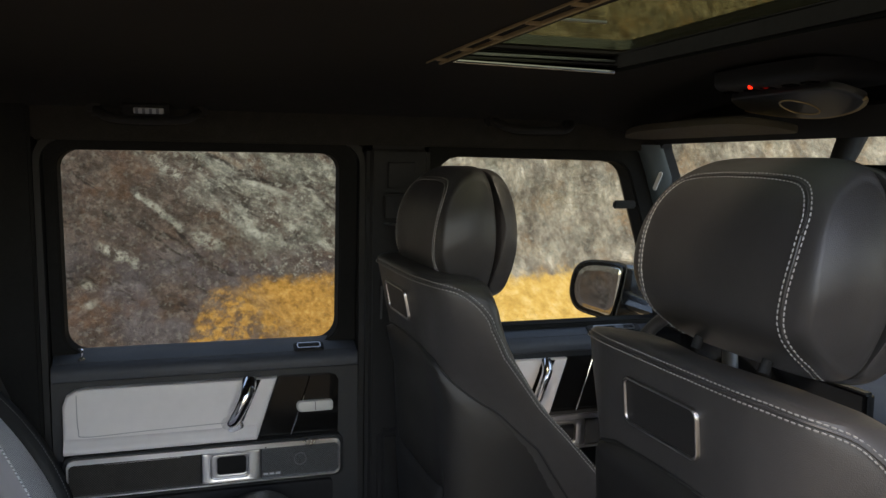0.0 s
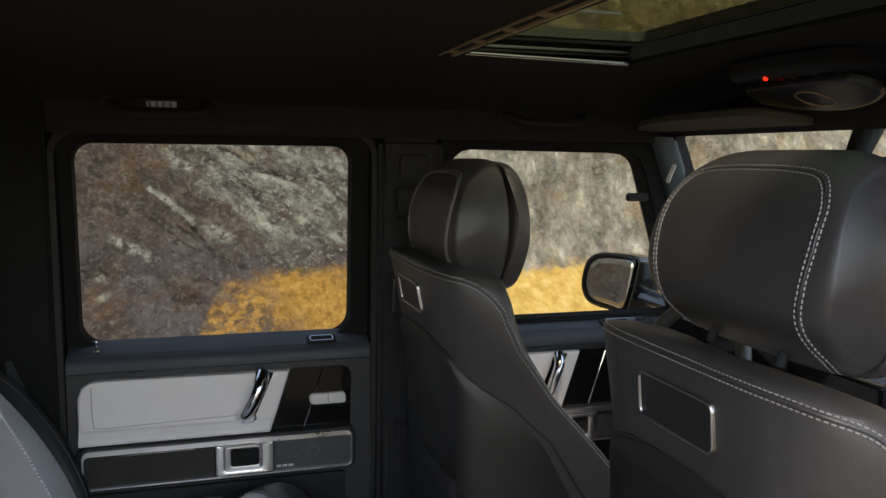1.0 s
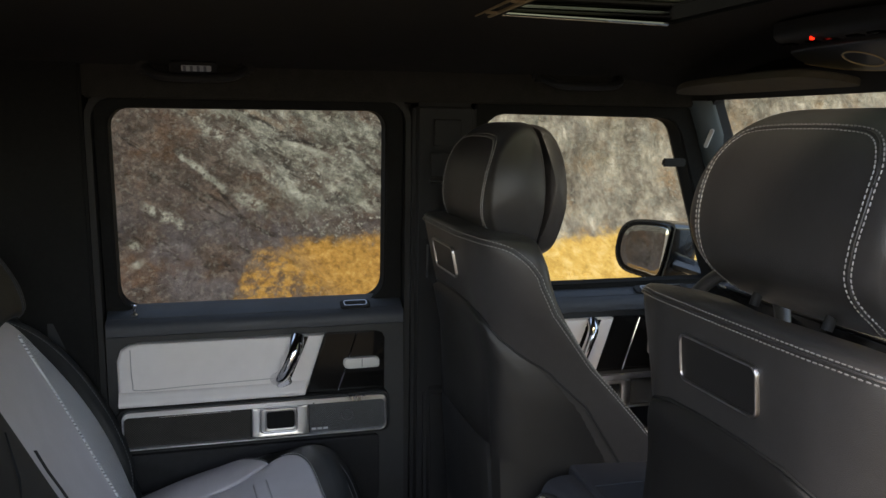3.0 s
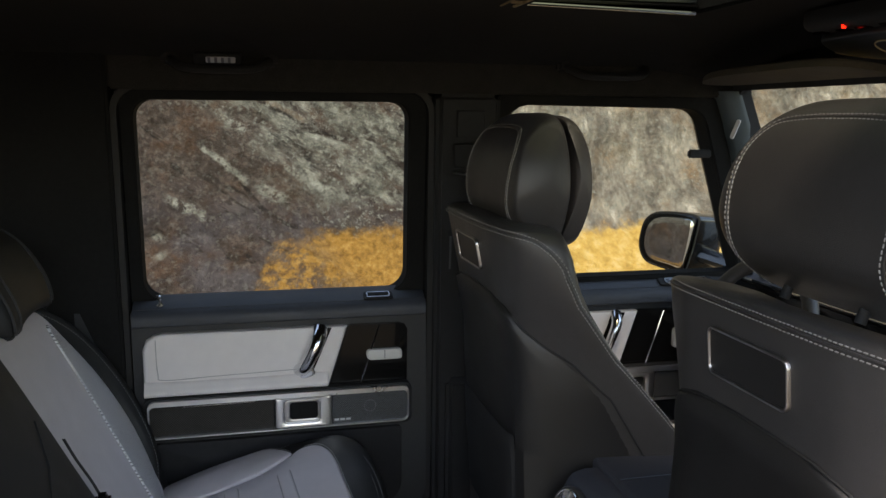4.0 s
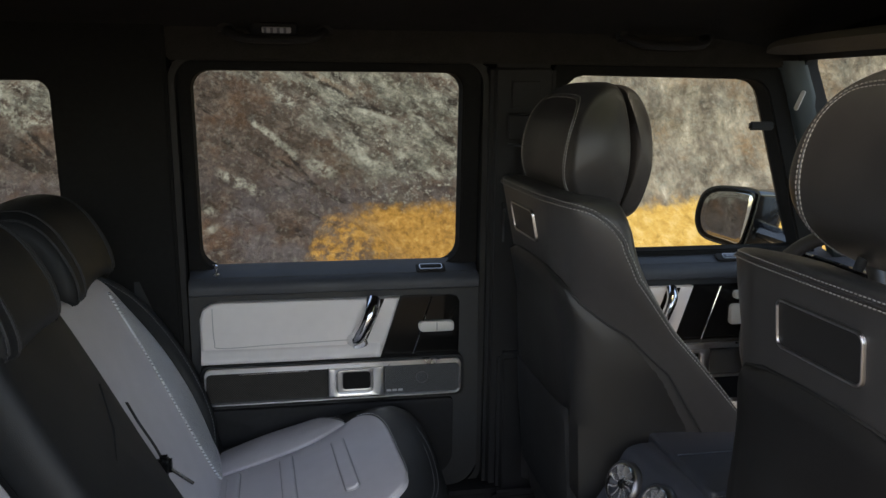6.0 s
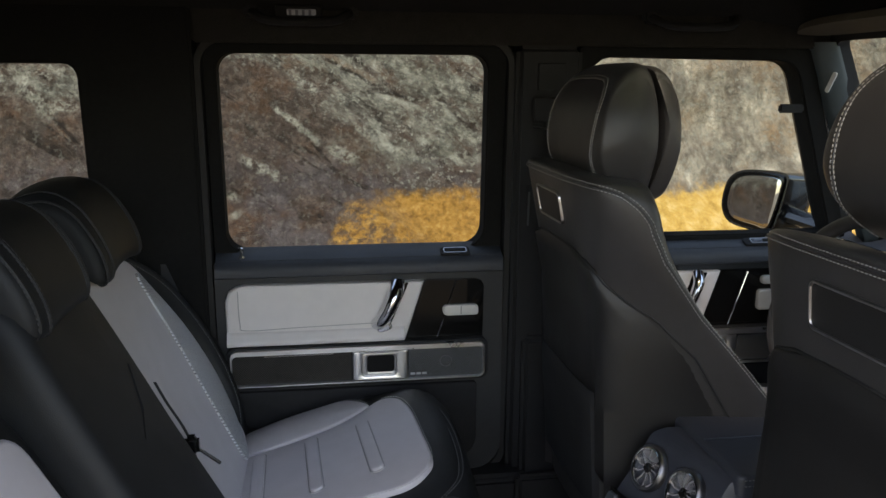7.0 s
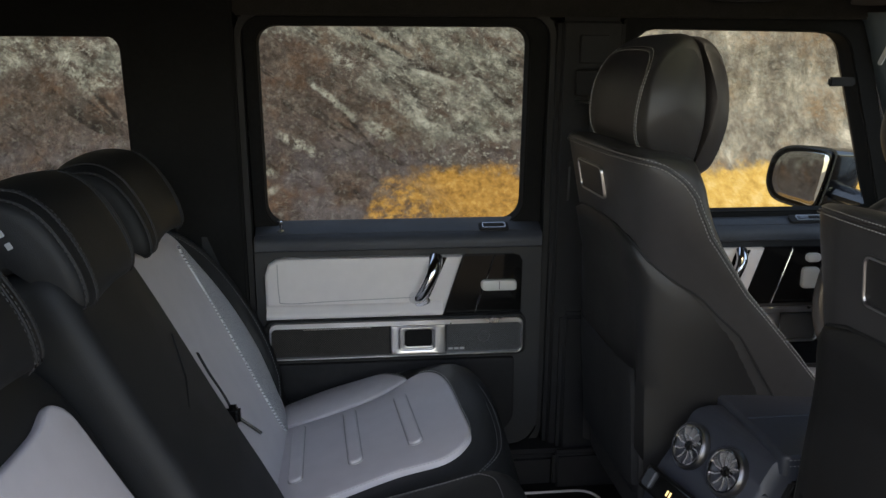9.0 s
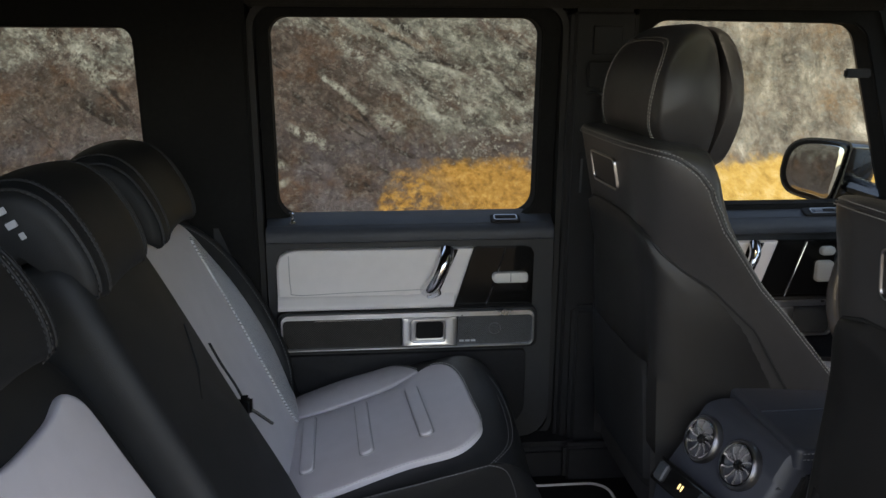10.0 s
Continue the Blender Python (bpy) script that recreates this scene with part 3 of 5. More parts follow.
def door(name, x0, x1, win, label, pull_x, front=False):
    """A door of the far side: trim panel, glass, pale insert, pull, pocket bezel, speaker, switches."""
    d = thing(name, label, "car door", kind="structure")
    zb = 0.685
    outer = [(x0, 1.24), (x1, 1.24), (x1, 1.735), (x0, 1.735)] if not front else [(x0, 1.24), (1.43, 1.24), (1.262, 1.735), (x0, 1.735)]
    part("window_frame", lean(plate(outer, [win], YW - 0.012, YW + 0.05, bevel=0.004)), PAD_BLACK, d)
    pane(win, "pane", "clear side glass", parent=d)
    xe = x1 if not front else 1.46
    # inner panel body with softly rounded top ledge
    part("panel", plate(rrect(x0, zb, xe, 1.245, (0.05, 0.07, 0.012, 0.012), 5), [], YW - 0.045, YW + 0.055, bevel=0.012), DOOR_SOFT, d)
    prof = smooth_poly([(YW + 0.02, 1.215), (YW - 0.052, 1.205), (YW - 0.062, 1.216), (YW - 0.055, 1.236), (YW - 0.030, 1.252), (YW + 0.0, 1.262), (YW + 0.02, 1.262)], 4)
    part("ledge", loft([[(x, p[0], p[1]) for p in prof] for x in (x0 + 0.004, x0 + 0.012, xe - 0.012, xe - 0.004)]), SILL_SOFT, d, "slate soft ledge under the glass")
    return d


def rear_door():
    d = door("door_1", -0.188, 0.496, R_WIN, "closed black rear car door with pale grey leather insert", 0.22)
    y = YW - 0.045
    mx = Matrix(((1, 0, 0, 0), (0, 0, -1, y), (0, 1, 0, 0), (0, 0, 0, 1)))
    # pale insert, its armrest bulge below
    ins = part("insert", pillow([(-0.165, 1.042), (0.252, 1.040), (0.300, 1.188)] + [(-0.118, 1.190), (-0.140, 1.186), (-0.157, 1.175), (-0.165, 1.152)], 0.020, 0.010, 0.002, mx, centre=(0.07, 1.11)), PALE, d, "pale grey leather insert")
    roll = smooth_poly([(y - 0.002, 1.086), (y - 0.022, 1.078), (y - 0.032, 1.066), (y - 0.037, 1.056), (y - 0.030, 1.0465), (y, 1.0455)], 4)
    part("armrest_roll", loft([[(x, p[0], p[1]) for p in roll] for x in (-0.163, -0.155, 0.20, 0.250)]), PALE, ins)
    line = smooth_poly([(-0.135, y - 0.0215, 1.178), (-0.133, y - 0.0215, 1.10), (-0.118, y - 0.0215, 1.083), (0.0, y - 0.0215, 1.086), (0.185, y - 0.0215, 1.090)], 8, False)
    part("seam", tube(line, 0.0010, 6), SEAM_AND_BAR_SHADE, ins)
    # gloss black field with slanting trim line
    fld = part("gloss_panel", plate([(0.256, 1.040), (0.445, 1.040), (0.447, 1.170), (0.440, 1.183), (0.425, 1.188), (0.305, 1.189)], [], y - 0.010, y + 0.004, bevel=0.003), GLOSS, d, "piano black trim field")
    part("trim_line", tube([(0.332, y - 0.012, 1.045), (0.377, y - 0.012, 1.184)], 0.0016, 6), CHROME, fld)
    # pull handle: slanting chrome bar before the insert
    pull = part("pull_handle", tube(smooth_poly([(0.186, y - 0.020, 1.088), (0.196, y - 0.042, 1.100), (0.212, y - 0.050, 1.130), (0.228, y - 0.046, 1.165), (0.236, y - 0.022, 1.187)], 6, False), 0.0170, 12, 0.9), CHROME, d, "slanting chrome pull handle")
    part("pull_recess", plate([(0.190, 1.082), (0.212, 1.070), (0.262, 1.186), (0.236, 1.188)], [], y - 0.022, y - 0.018, bevel=0.001), GLOSS, pull)
    part("pull_foot", moved(pillow(rrect(-0.020, -0.012, 0.018, 0.012, 0.008), 0.010, 0.005, 0.0), Matrix.Translation((0.203, y - 0.020, 1.081)) @ Euler((radians(90), radians(-20), 0)).to_matrix().to_4x4()), CHROME, pull)
    # seat memory switch
    sw = part("seat_switch", pillow(rrect(0.345, 1.100, 0.432, 1.126, (0.012, 0.006, 0.010, 0.010)), 0.022, 0.006, 0.001, mx), CREAM, d, "cream seat switch")
    part("switch_gap", box(0.388, y - 0.0235, 1.104, 0.3895, y - 0.020, 1.124, 0), TRIM, sw)
    # metal framed band with pocket and speaker
    yb = y - 0.030
    band = part("band", slab(rrect(-0.168, 0.938, 0.455, 1.043, 0.020), y + 0.01, yb, 0.005), TRIM, d)
    part("band_frame", bezel(rrect(-0.158, 0.949, 0.445, 1.038, 0.016), rrect(-0.1545, 0.9525, 0.4415, 1.0265, 0.013), yb + 0.002, yb - 0.012, 0.0012), ALU, band, "satin aluminium frame")
    part("woven_trim", plate(rrect(-0.1545, 0.9525, 0.122, 1.0265, (0.013, 0.001, 0.001, 0.013)), [], yb - 0.003, yb + 0.001), CARBON, band, "dark woven trim")
    # thin chrome rod stands in for the highlight along the woven trim
    part("trim_highlight", tube([(-0.08, yb - 0.006, 1.0215), (0.08, yb - 0.006, 1.0225)], 0.0009, 6), CHROME, band)
    part("grab_bezel", bezel(rrect(0.1262, 0.9540, 0.2578, 1.0252, 0.003), rrect(0.146, 0.963, 0.230, 1.019, 0.011), yb + 0.003, yb - 0.011, 0.002), ALU, band, "aluminium grab bezel")
    part("grab_well", bezel(rrect(0.1455, 0.9625, 0.2305, 1.0195, 0.010), rrect(0.160, 0.971, 0.225, 1.013, 0.007), yb + 0.001, yb - 0.006, 0.001), RIM, band)
    # flat black plate paints the shaded depth inside the grab bezel
    part("grab_recess", plate(rrect(0.158, 0.971, 0.226, 1.015, 0.007), [], yb - 0.003, yb + 0.001), PAD_BLACK, band)
    spk = part("speaker_grille", plate(rrect(0.260, 0.9525, 0.4415, 1.0265, (0.001, 0.013, 0.013, 0.001)), [], yb - 0.005, yb + 0.001), GRILLE, band, "perforated metal speaker grille")
    part("speaker_ring", tube([(0.350 + 0.014 * math.cos(k * 0.2618), yb - 0.0055, 0.992 + 0.014 * math.sin(k * 0.2618)) for k in range(25)], 0.0009, 6), GUN, spk)
    for k in range(3):
        part("lettering_bar", box(0.264 + 0.014 * k, yb - 0.0065, 0.9605, 0.275 + 0.014 * k, yb - 0.0045, 0.9655, 0), WHITE_MARK, spk)
    # lower pocket field
    part("lower_field", slab(rrect(-0.15, 0.72, 0.432, 0.925, (0.02, 0.06, 0.01, 0.01)), y + 0.004, y - 0.012, 0.004), TRIM, d)
    # lock pin and window switch on the ledge
    pin = part("lock_pin", loft([[(-0.125 + r * math.cos(k * 0.785), 0.709 + r * math.sin(k * 0.785), z) for k in range(8)] for r, z in ((0.010, 1.247), (0.010, 1.252), (0.0042, 1.253), (0.004, 1.262), (0.0055, 1.266), (0.005, 1.272), (0.002, 1.274))]), CHROME, d)
    switch_plate(d, 0.378, 0.705, 1.249, 0.048, 1)
    # printed mark in the corner of the glass
    for k, w in ((0, 0.024), (1, 0.018)):
        part("glass_mark", lean(box(-0.135, YW + 0.0195, 1.300 - 0.005 * k, -0.135 + w, YW + 0.0205, 1.3012 - 0.005 * k, 0)), PRINT, d)
    return d


def switch_plate(d, x, y, z, half, keys):
    m = Matrix.Translation((x, y, z)) @ Euler((radians(25), 0, 0)).to_matrix().to_4x4()
    b = part("window_switch", pillow(rrect(-half * 0.75, -0.014, half * 0.75, 0.014, 0.006), 0.006, 0.003, 0.0, m), TRIM, d)
    part("switch_rim", moved(plate(rrect(-half * 0.58, -0.010, half * 0.58, 0.010, 0.005), [rrect(-half * 0.58 + 0.0018, -0.0082, half * 0.58 - 0.0018, 0.0082, 0.0036)], 0.005, 0.0085, "xy"), m), RIM, b)
    w = (half * 1.16 - 0.008) / keys
    for k in range(keys):
        x0 = -half * 0.58 + 0.004 + w * k
        part("key", box(x0 + 0.001, -0.006, 0.004, x0 + w - 0.001, 0.006, 0.010, 0.002, m=m), TRIM if keys == 1 or k % 2 else GUN, b)


def front_door():
    d = door("door_2", 0.672, 1.46, F_WIN, "closed black front car door with pale grey leather insert", 1.0, True)
    y = YW - 0.045
    mx = Matrix(((1, 0, 0, 0), (0, 0, -1, y), (0, 1, 0, 0), (0, 0, 0, 1)))
    ox = 0.755
    ins = part("insert", pillow([(0.70, 1.042), (0.252 + ox, 1.040), (0.300 + ox, 1.188), (0.72, 1.190)], 0.020, 0.010, 0.002, mx, centre=(0.9, 1.11)), PALE, d, "pale grey leather insert")
    fld = part("gloss_panel", plate([(0.256 + ox, 1.040), (0.45 + ox, 1.040), (0.46 + ox, 1.188), (0.305 + ox, 1.189)], [], y - 0.010, y + 0.004, bevel=0.003), GLOSS, d, "piano black trim field")
    part("trim_line", tube([(0.332 + ox, y - 0.012, 1.045), (0.377 + ox, y - 0.012, 1.184)], 0.0016, 6), CHROME, fld)
    pull = part("pull_handle", tube(smooth_poly([(0.196 + ox, y - 0.020, 1.070), (0.200 + ox, y - 0.042, 1.085), (0.214 + ox, y - 0.050, 1.130), (0.228 + ox, y - 0.046, 1.165), (0.236 + ox, y - 0.022, 1.187)], 6, False), 0.0135, 12, 0.9), CHROME, d, "slanting chrome pull handle")
    part("pull_recess", plate([(0.180 + ox, 1.072), (0.212 + ox, 1.060), (0.262 + ox, 1.186), (0.226 + ox, 1.188)], [], y - 0.022, y - 0.018, bevel=0.001), GLOSS, pull)
    for k, (za, zb2, xa) in enumerate(((1.150, 1.172, 0.412), (1.082, 1.136, 0.405))):
        sw = part("seat_switch", pillow(rrect(xa + ox, za, 0.45 + ox, zb2, 0.010), 0.022, 0.006, 0.001, mx), CREAM, d, "cream seat switch")
    yb = y - 0.030
    band = part("band", slab(rrect(0.70, 0.938, 0.46 + ox, 1.043, 0.020), y + 0.01, yb, 0.005), TRIM, d)
    part("band_frame", bezel(rrect(0.71, 0.949, 0.45 + ox, 1.040, 0.016), rrect(0.714, 0.953, 0.446 + ox, 1.028, 0.013), yb + 0.002, yb - 0.012, 0.0012), ALU, band, "satin aluminium frame")
    part("grab_bezel", bezel(rrect(0.20 + ox, 0.955, 0.345 + ox, 1.026, 0.004), rrect(0.225 + ox, 0.966, 0.318 + ox, 1.016, 0.010), yb + 0.003, yb - 0.011, 0.002), ALU, band, "aluminium grab bezel")
    part("speaker_grille", plate(rrect(0.348 + ox, 0.957, 0.442 + ox, 1.024, (0.001, 0.013, 0.013, 0.001)), [], yb - 0.005, yb + 0.001), GRILLE, band)
    switch_plate(d, 1.205, 0.705, 1.252, 0.105, 4)
    return d


def side_right():
    """The near side: open where the rear door stands open, glass before it."""
    w = thing("wall_right", "black trimmed car side with its rear doorway open", "car side", kind="structure")
    part("rear_pillar_panel", plate([(-1.75, 0.60), (-0.50, 0.60), (-0.50, 1.84), (-1.75, 1.84)], [Q_WIN], -YW - 0.06, -YW + 0.03), TRIM, w)
    part("roof_rail", box(-0.50, -YW - 0.06, 1.845, 1.32, -YW + 0.05, 1.90, 0.01), LINER, w)
    part("sill", box(-0.50, -YW - 0.06, 0.55, 1.45, -YW + 0.08, 0.66, 0.02), TRIM, w)
    part("front_panel", plate([(0.80, 0.66), (1.46, 0.66), (1.46, 1.25), (1.25, 1.76), (0.80, 1.76)], [[(0.86, 1.27), (1.375, 1.27), (1.22, 1.70), (0.86, 1.71)]], -YW - 0.06, -YW + 0.03), TRIM, w)
    return w


def liner_z(x, y):
    return 1.884 - 0.085 * ((y if y > 0 else 0.72 * y) / 0.68) ** 4 - 0.05 * max(0.0, (x - 0.95) / 0.37) ** 2


def headliner():
    """Headliner with the roof opening cut out, folded down to the side rails."""
    bm = bmesh.new()
    xs = [-1.8 + 0.1 * k for k in range(24)] + [0.585, 0.65, 0.72, 0.80, 0.88, 0.945, 1.0, 1.06, 1.12, 1.18, 1.24, 1.30, 1.335]
    ys = [-0.72, -0.68, -0.62, -0.56, -0.48, -0.40, -0.32, -0.222, -0.12, 0, 0.12, 0.262, 0.33, 0.40, 0.48, 0.55, 0.62, 0.68, 0.72]
    xs = [x for x in xs if not 0.5 < x < 0.585]
    for dz in (0.0, 0.035):
        g = [[bm.verts.new((x, y, liner_z(x, y) + dz)) for y in ys] for x in xs]
        for i in range(len(xs) - 1):
            for j in range(len(ys) - 1):
                cx, cy = (xs[i] + xs[i + 1]) / 2, (ys[j] + ys[j + 1]) / 2
                if 0.585 < cx < 0.945 and -0.56 < cy < 0.262:
                    continue
                bm.faces.new((g[i][j], g[i + 1][j], g[i + 1][j + 1], g[i][j + 1]))
    c = part("ceiling", bm, LINER)
    return tagged(c, "black cloth headliner with an open sunroof", "ceiling", kind="structure")


def sunroof():
    s = thing("sunroof", "tinted sliding sunroof with black guide rails", "sunroof")
    ring_o, ring_i = rrect(0.53, -0.62, 1.02, 0.36, 0.02), rrect(0.575, -0.57, 0.978, 0.300, 0.015)
    part("frame", plate(ring_o, [ring_i], 1.9205, 1.928, "xy"), PAD_BLACK, s)
    part("bright_rail", tube([(0.575, 0.258, 1.8868), (0.930, 0.258, 1.8806)], 0.0045, 8, 0.8), CHROME, s, "bright metal guide rail")
    for k in range(3):
        part("guide_rail", box(0.575, 0.264 + 0.010 * k, 1.893 + 0.010 * k, 0.955, 0.286 + 0.010 * k, 1.898 + 0.010 * k, 0.002), GUN if k == 1 else GLOSS, s)
    part("front_bar", box(0.942, -0.58, 1.884, 0.985, 0.30, 1.922, 0.006), PAD_BLACK, s)
    g = part("pane", plate(rrect(0.40, -0.64, 1.03, 0.37, 0.03), [], 1.930, 1.935, "xy"), TINT, s, "tinted glass panel")
    g.visible_shadow = False
    part("glass_stay", box(0.62, -0.02, 1.922, 0.76, -0.01, 1.926, 0.001), GUN, s)
    # rolled sun blind at the rear with slotted tan edge
    part("blind", box(0.30, -0.57, 1.890, 0.566, 0.29, 1.900, 0.002), LINER, s)
    part("blind_edge", box(0.562, -0.56, 1.8790, 0.569, 0.264, 1.886, 0.001), BRASSY, s, "tan blind edge")
    part("blind_line", box(0.538, -0.56, 1.8800, 0.541, 0.264, 1.885, 0.0005), BRASSY, s)
    for k in range(5):
        yk = 0.205 - 0.135 * k
        part("blind_rib", box(0.541, yk, 1.8785, 0.564, yk + 0.006, 1.884, 0.001), BRASSY, s)
    return s


def roof_shell():
    r = thing("roof", "dark painted metal car roof", "roof", kind="structure")
    part("roof_panel", plate([(-1.85, -0.80), (1.36, -0.80), (1.36, 0.80), (-1.85, 0.80)], [rrect(0.42, -0.62, 1.01, 0.35, 0.03)], 1.94, 1.96, "xy"), PAINT, r)
    return r


def tail_and_floor():
    t = thing("wall_rear", "dark rear wall of the luggage bay", "car side", kind="structure")
    part("tailgate", plate([(-0.80, 0.5), (0.80, 0.5), (0.78, 1.90), (-0.78, 1.90)], [rrect(-0.5, 1.3, 0.5, 1.7, 0.05)], -1.82, -1.77, "yz"), TRIM, t)
    f = tagged(part("floor", box(-1.8, -0.80, 0.50, 1.5, 0.80, 0.60, 0.01), CARPET), "black carpeted car floor", "floor", kind="structure")
    return t


def floor_mat():
    m = thing("floor_mat", "black floor mat edged with a pale binding", "floor mat", at=(0, 0, 0))
    o = rrect(0.30, 0.26, 0.62, 0.575, (0.03, 0.03, 0.05, 0.03))
    part("mat_surface", plate(o, [], 0.600, 0.610, "xy"), CARPET, m)
    part("binding", tube([(*p, 0.610) for p in o + o[:1]], 0.004, 6), CREAM, m, "pale binding edge")
    return m


# ---- front seats ----
def rear_x(z):
    """Back of a front seat along its centre, by height."""
    return 0.508 + 0.20 * min(0.16, 1.41 - z) + 0.07 * max(0.0, 1.25 - z)


W_TAB = [(0.78, 0.235), (0.95, 0.250), (1.06, 0.258), (1.20, 0.262), (1.33, 0.260), (1.40, 0.259), (1.44, 0.257), (1.465, 0.253), (1.478, 0.247), (1.488, 0.238)]
D_TAB = [(0.78, 0.335), (1.05, 0.252), (1.116, 0.217), (1.20, 0.172), (1.26, 0.138), (1.36, 0.102), (1.43, 0.100), (1.488, 0.088)]


def back_ring(z):
    w, x = interp(z, W_TAB), rear_x(z)
    d = interp(z, D_TAB) + 0.508 + (1.41 - z) * (0.27 if z < 1.41 else 0.10) - x
    half = [(0.0, 0.0), (0.001, 0.110), (0.008, 0.165), (0.032, 0.200 + 0.024 * max(0.0, min(1.0, (z - 1.30) / 0.15))), (d, w), (d + 0.026, 0.93 * w), (d + 0.022, 0.72 * w), (d - 0.005, 0.50 * w), (d - 0.012, 0.0)]
    full = half + [(a, -b) for a, b in reversed(half[1:-1])]
    # the top falls towards the front from its rear edge
    fall = 0.10 * max(0.0, min(1.0, (z - 1.38) / 0.09))
    return smooth_poly([(x + a, b, z - fall * min(a, 0.12)) for a, b in full], 5)


def back_pt(z, a):
    """Point on the seat back: a runs from 0 at the centre of the rear to 4 on the side seam, negative to the near side."""
    ring = back_ring(z)
    i = (a % 16) * 5
    k = int(i) % 80
    return ring[k].lerp(ring[(k + 1) % 80], i - int(i))


def back_normal(z, a):
    du = back_pt(z, a + 0.15) - back_pt(z, a - 0.15)
    dv = back_pt(z + 0.01, a) - back_pt(z - 0.01, a)
    n = du.cross(dv)
    if n.dot(back_pt(z, a) - Vector((rear_x(z) + 0.06, 0, z))) < 0:
        n = -n
    return n.normalized()


HR_BODY = [(0.548, 1.488), (0.534, 1.535), (0.542, 1.603), (0.568, 1.656), (0.610, 1.686), (0.640, 1.685), (0.652, 1.640), (0.655, 1.560), (0.647, 1.470), (0.628, 1.442), (0.590, 1.454)]
HR_PAD = [(0.640, 1.444), (0.652, 1.500), (0.658, 1.580), (0.656, 1.645), (0.647, 1.682), (0.668, 1.680), (0.686, 1.645), (0.694, 1.580), (0.690, 1.500), (0.672, 1.444)]
HR_W = 0.172


def hr_pt(v, k, prof, cx, cz, w=HR_W):
    """Point on a headrest: v from -1 to 1 across, k along the profile."""
    s = 0.80 + 0.20 * max(0.0, 1 - abs(v) ** 5.0) ** 0.5
    n = len(prof)
    i = int(k) % n
    p = Vector(prof[i]).lerp(Vector(prof[(i + 1) % n]), k - int(k))
    taper = 1.0 - 0.16 * max(0.0, (p.y - 1.54) / 0.14) ** 2 - 0.10 * max(0.0, (1.53 - p.y) / 0.08)
    return Vector((cx + (p.x - cx) * s, v * w * taper, cz + (p.y - cz) * s))


def headrest_mesh(prof, w):
    fine = smooth_poly(prof, 5)
    cx = sum(p.x for p in fine) / len(fine)
    cz = sum(p.y for p in fine) / len(fine)
    vs = [math.sin(math.pi / 2 * k / 16) for k in range(-16, 17)]
    rings = [[hr_pt(v, k, fine, cx, cz, w) for k in range(len(fine))] for v in vs]
    for end in (0, -1):
        sg = 1 if end else -1
        base = list(rings[end])
        for q in (0.96, 0.90, 0.80, 0.66, 0.48, 0.28, 0.08):
            ring = [Vector((cx + (p.x - cx) * q, p.y * q * q + sg * w * (1 - q * q) + sg * 0.007 * (1 - q * q), cz + (p.z - cz) * q)) for p in base]
            rings = [ring] + rings if end == 0 else rings + [ring]
    return loft(rings), fine, cx, cz


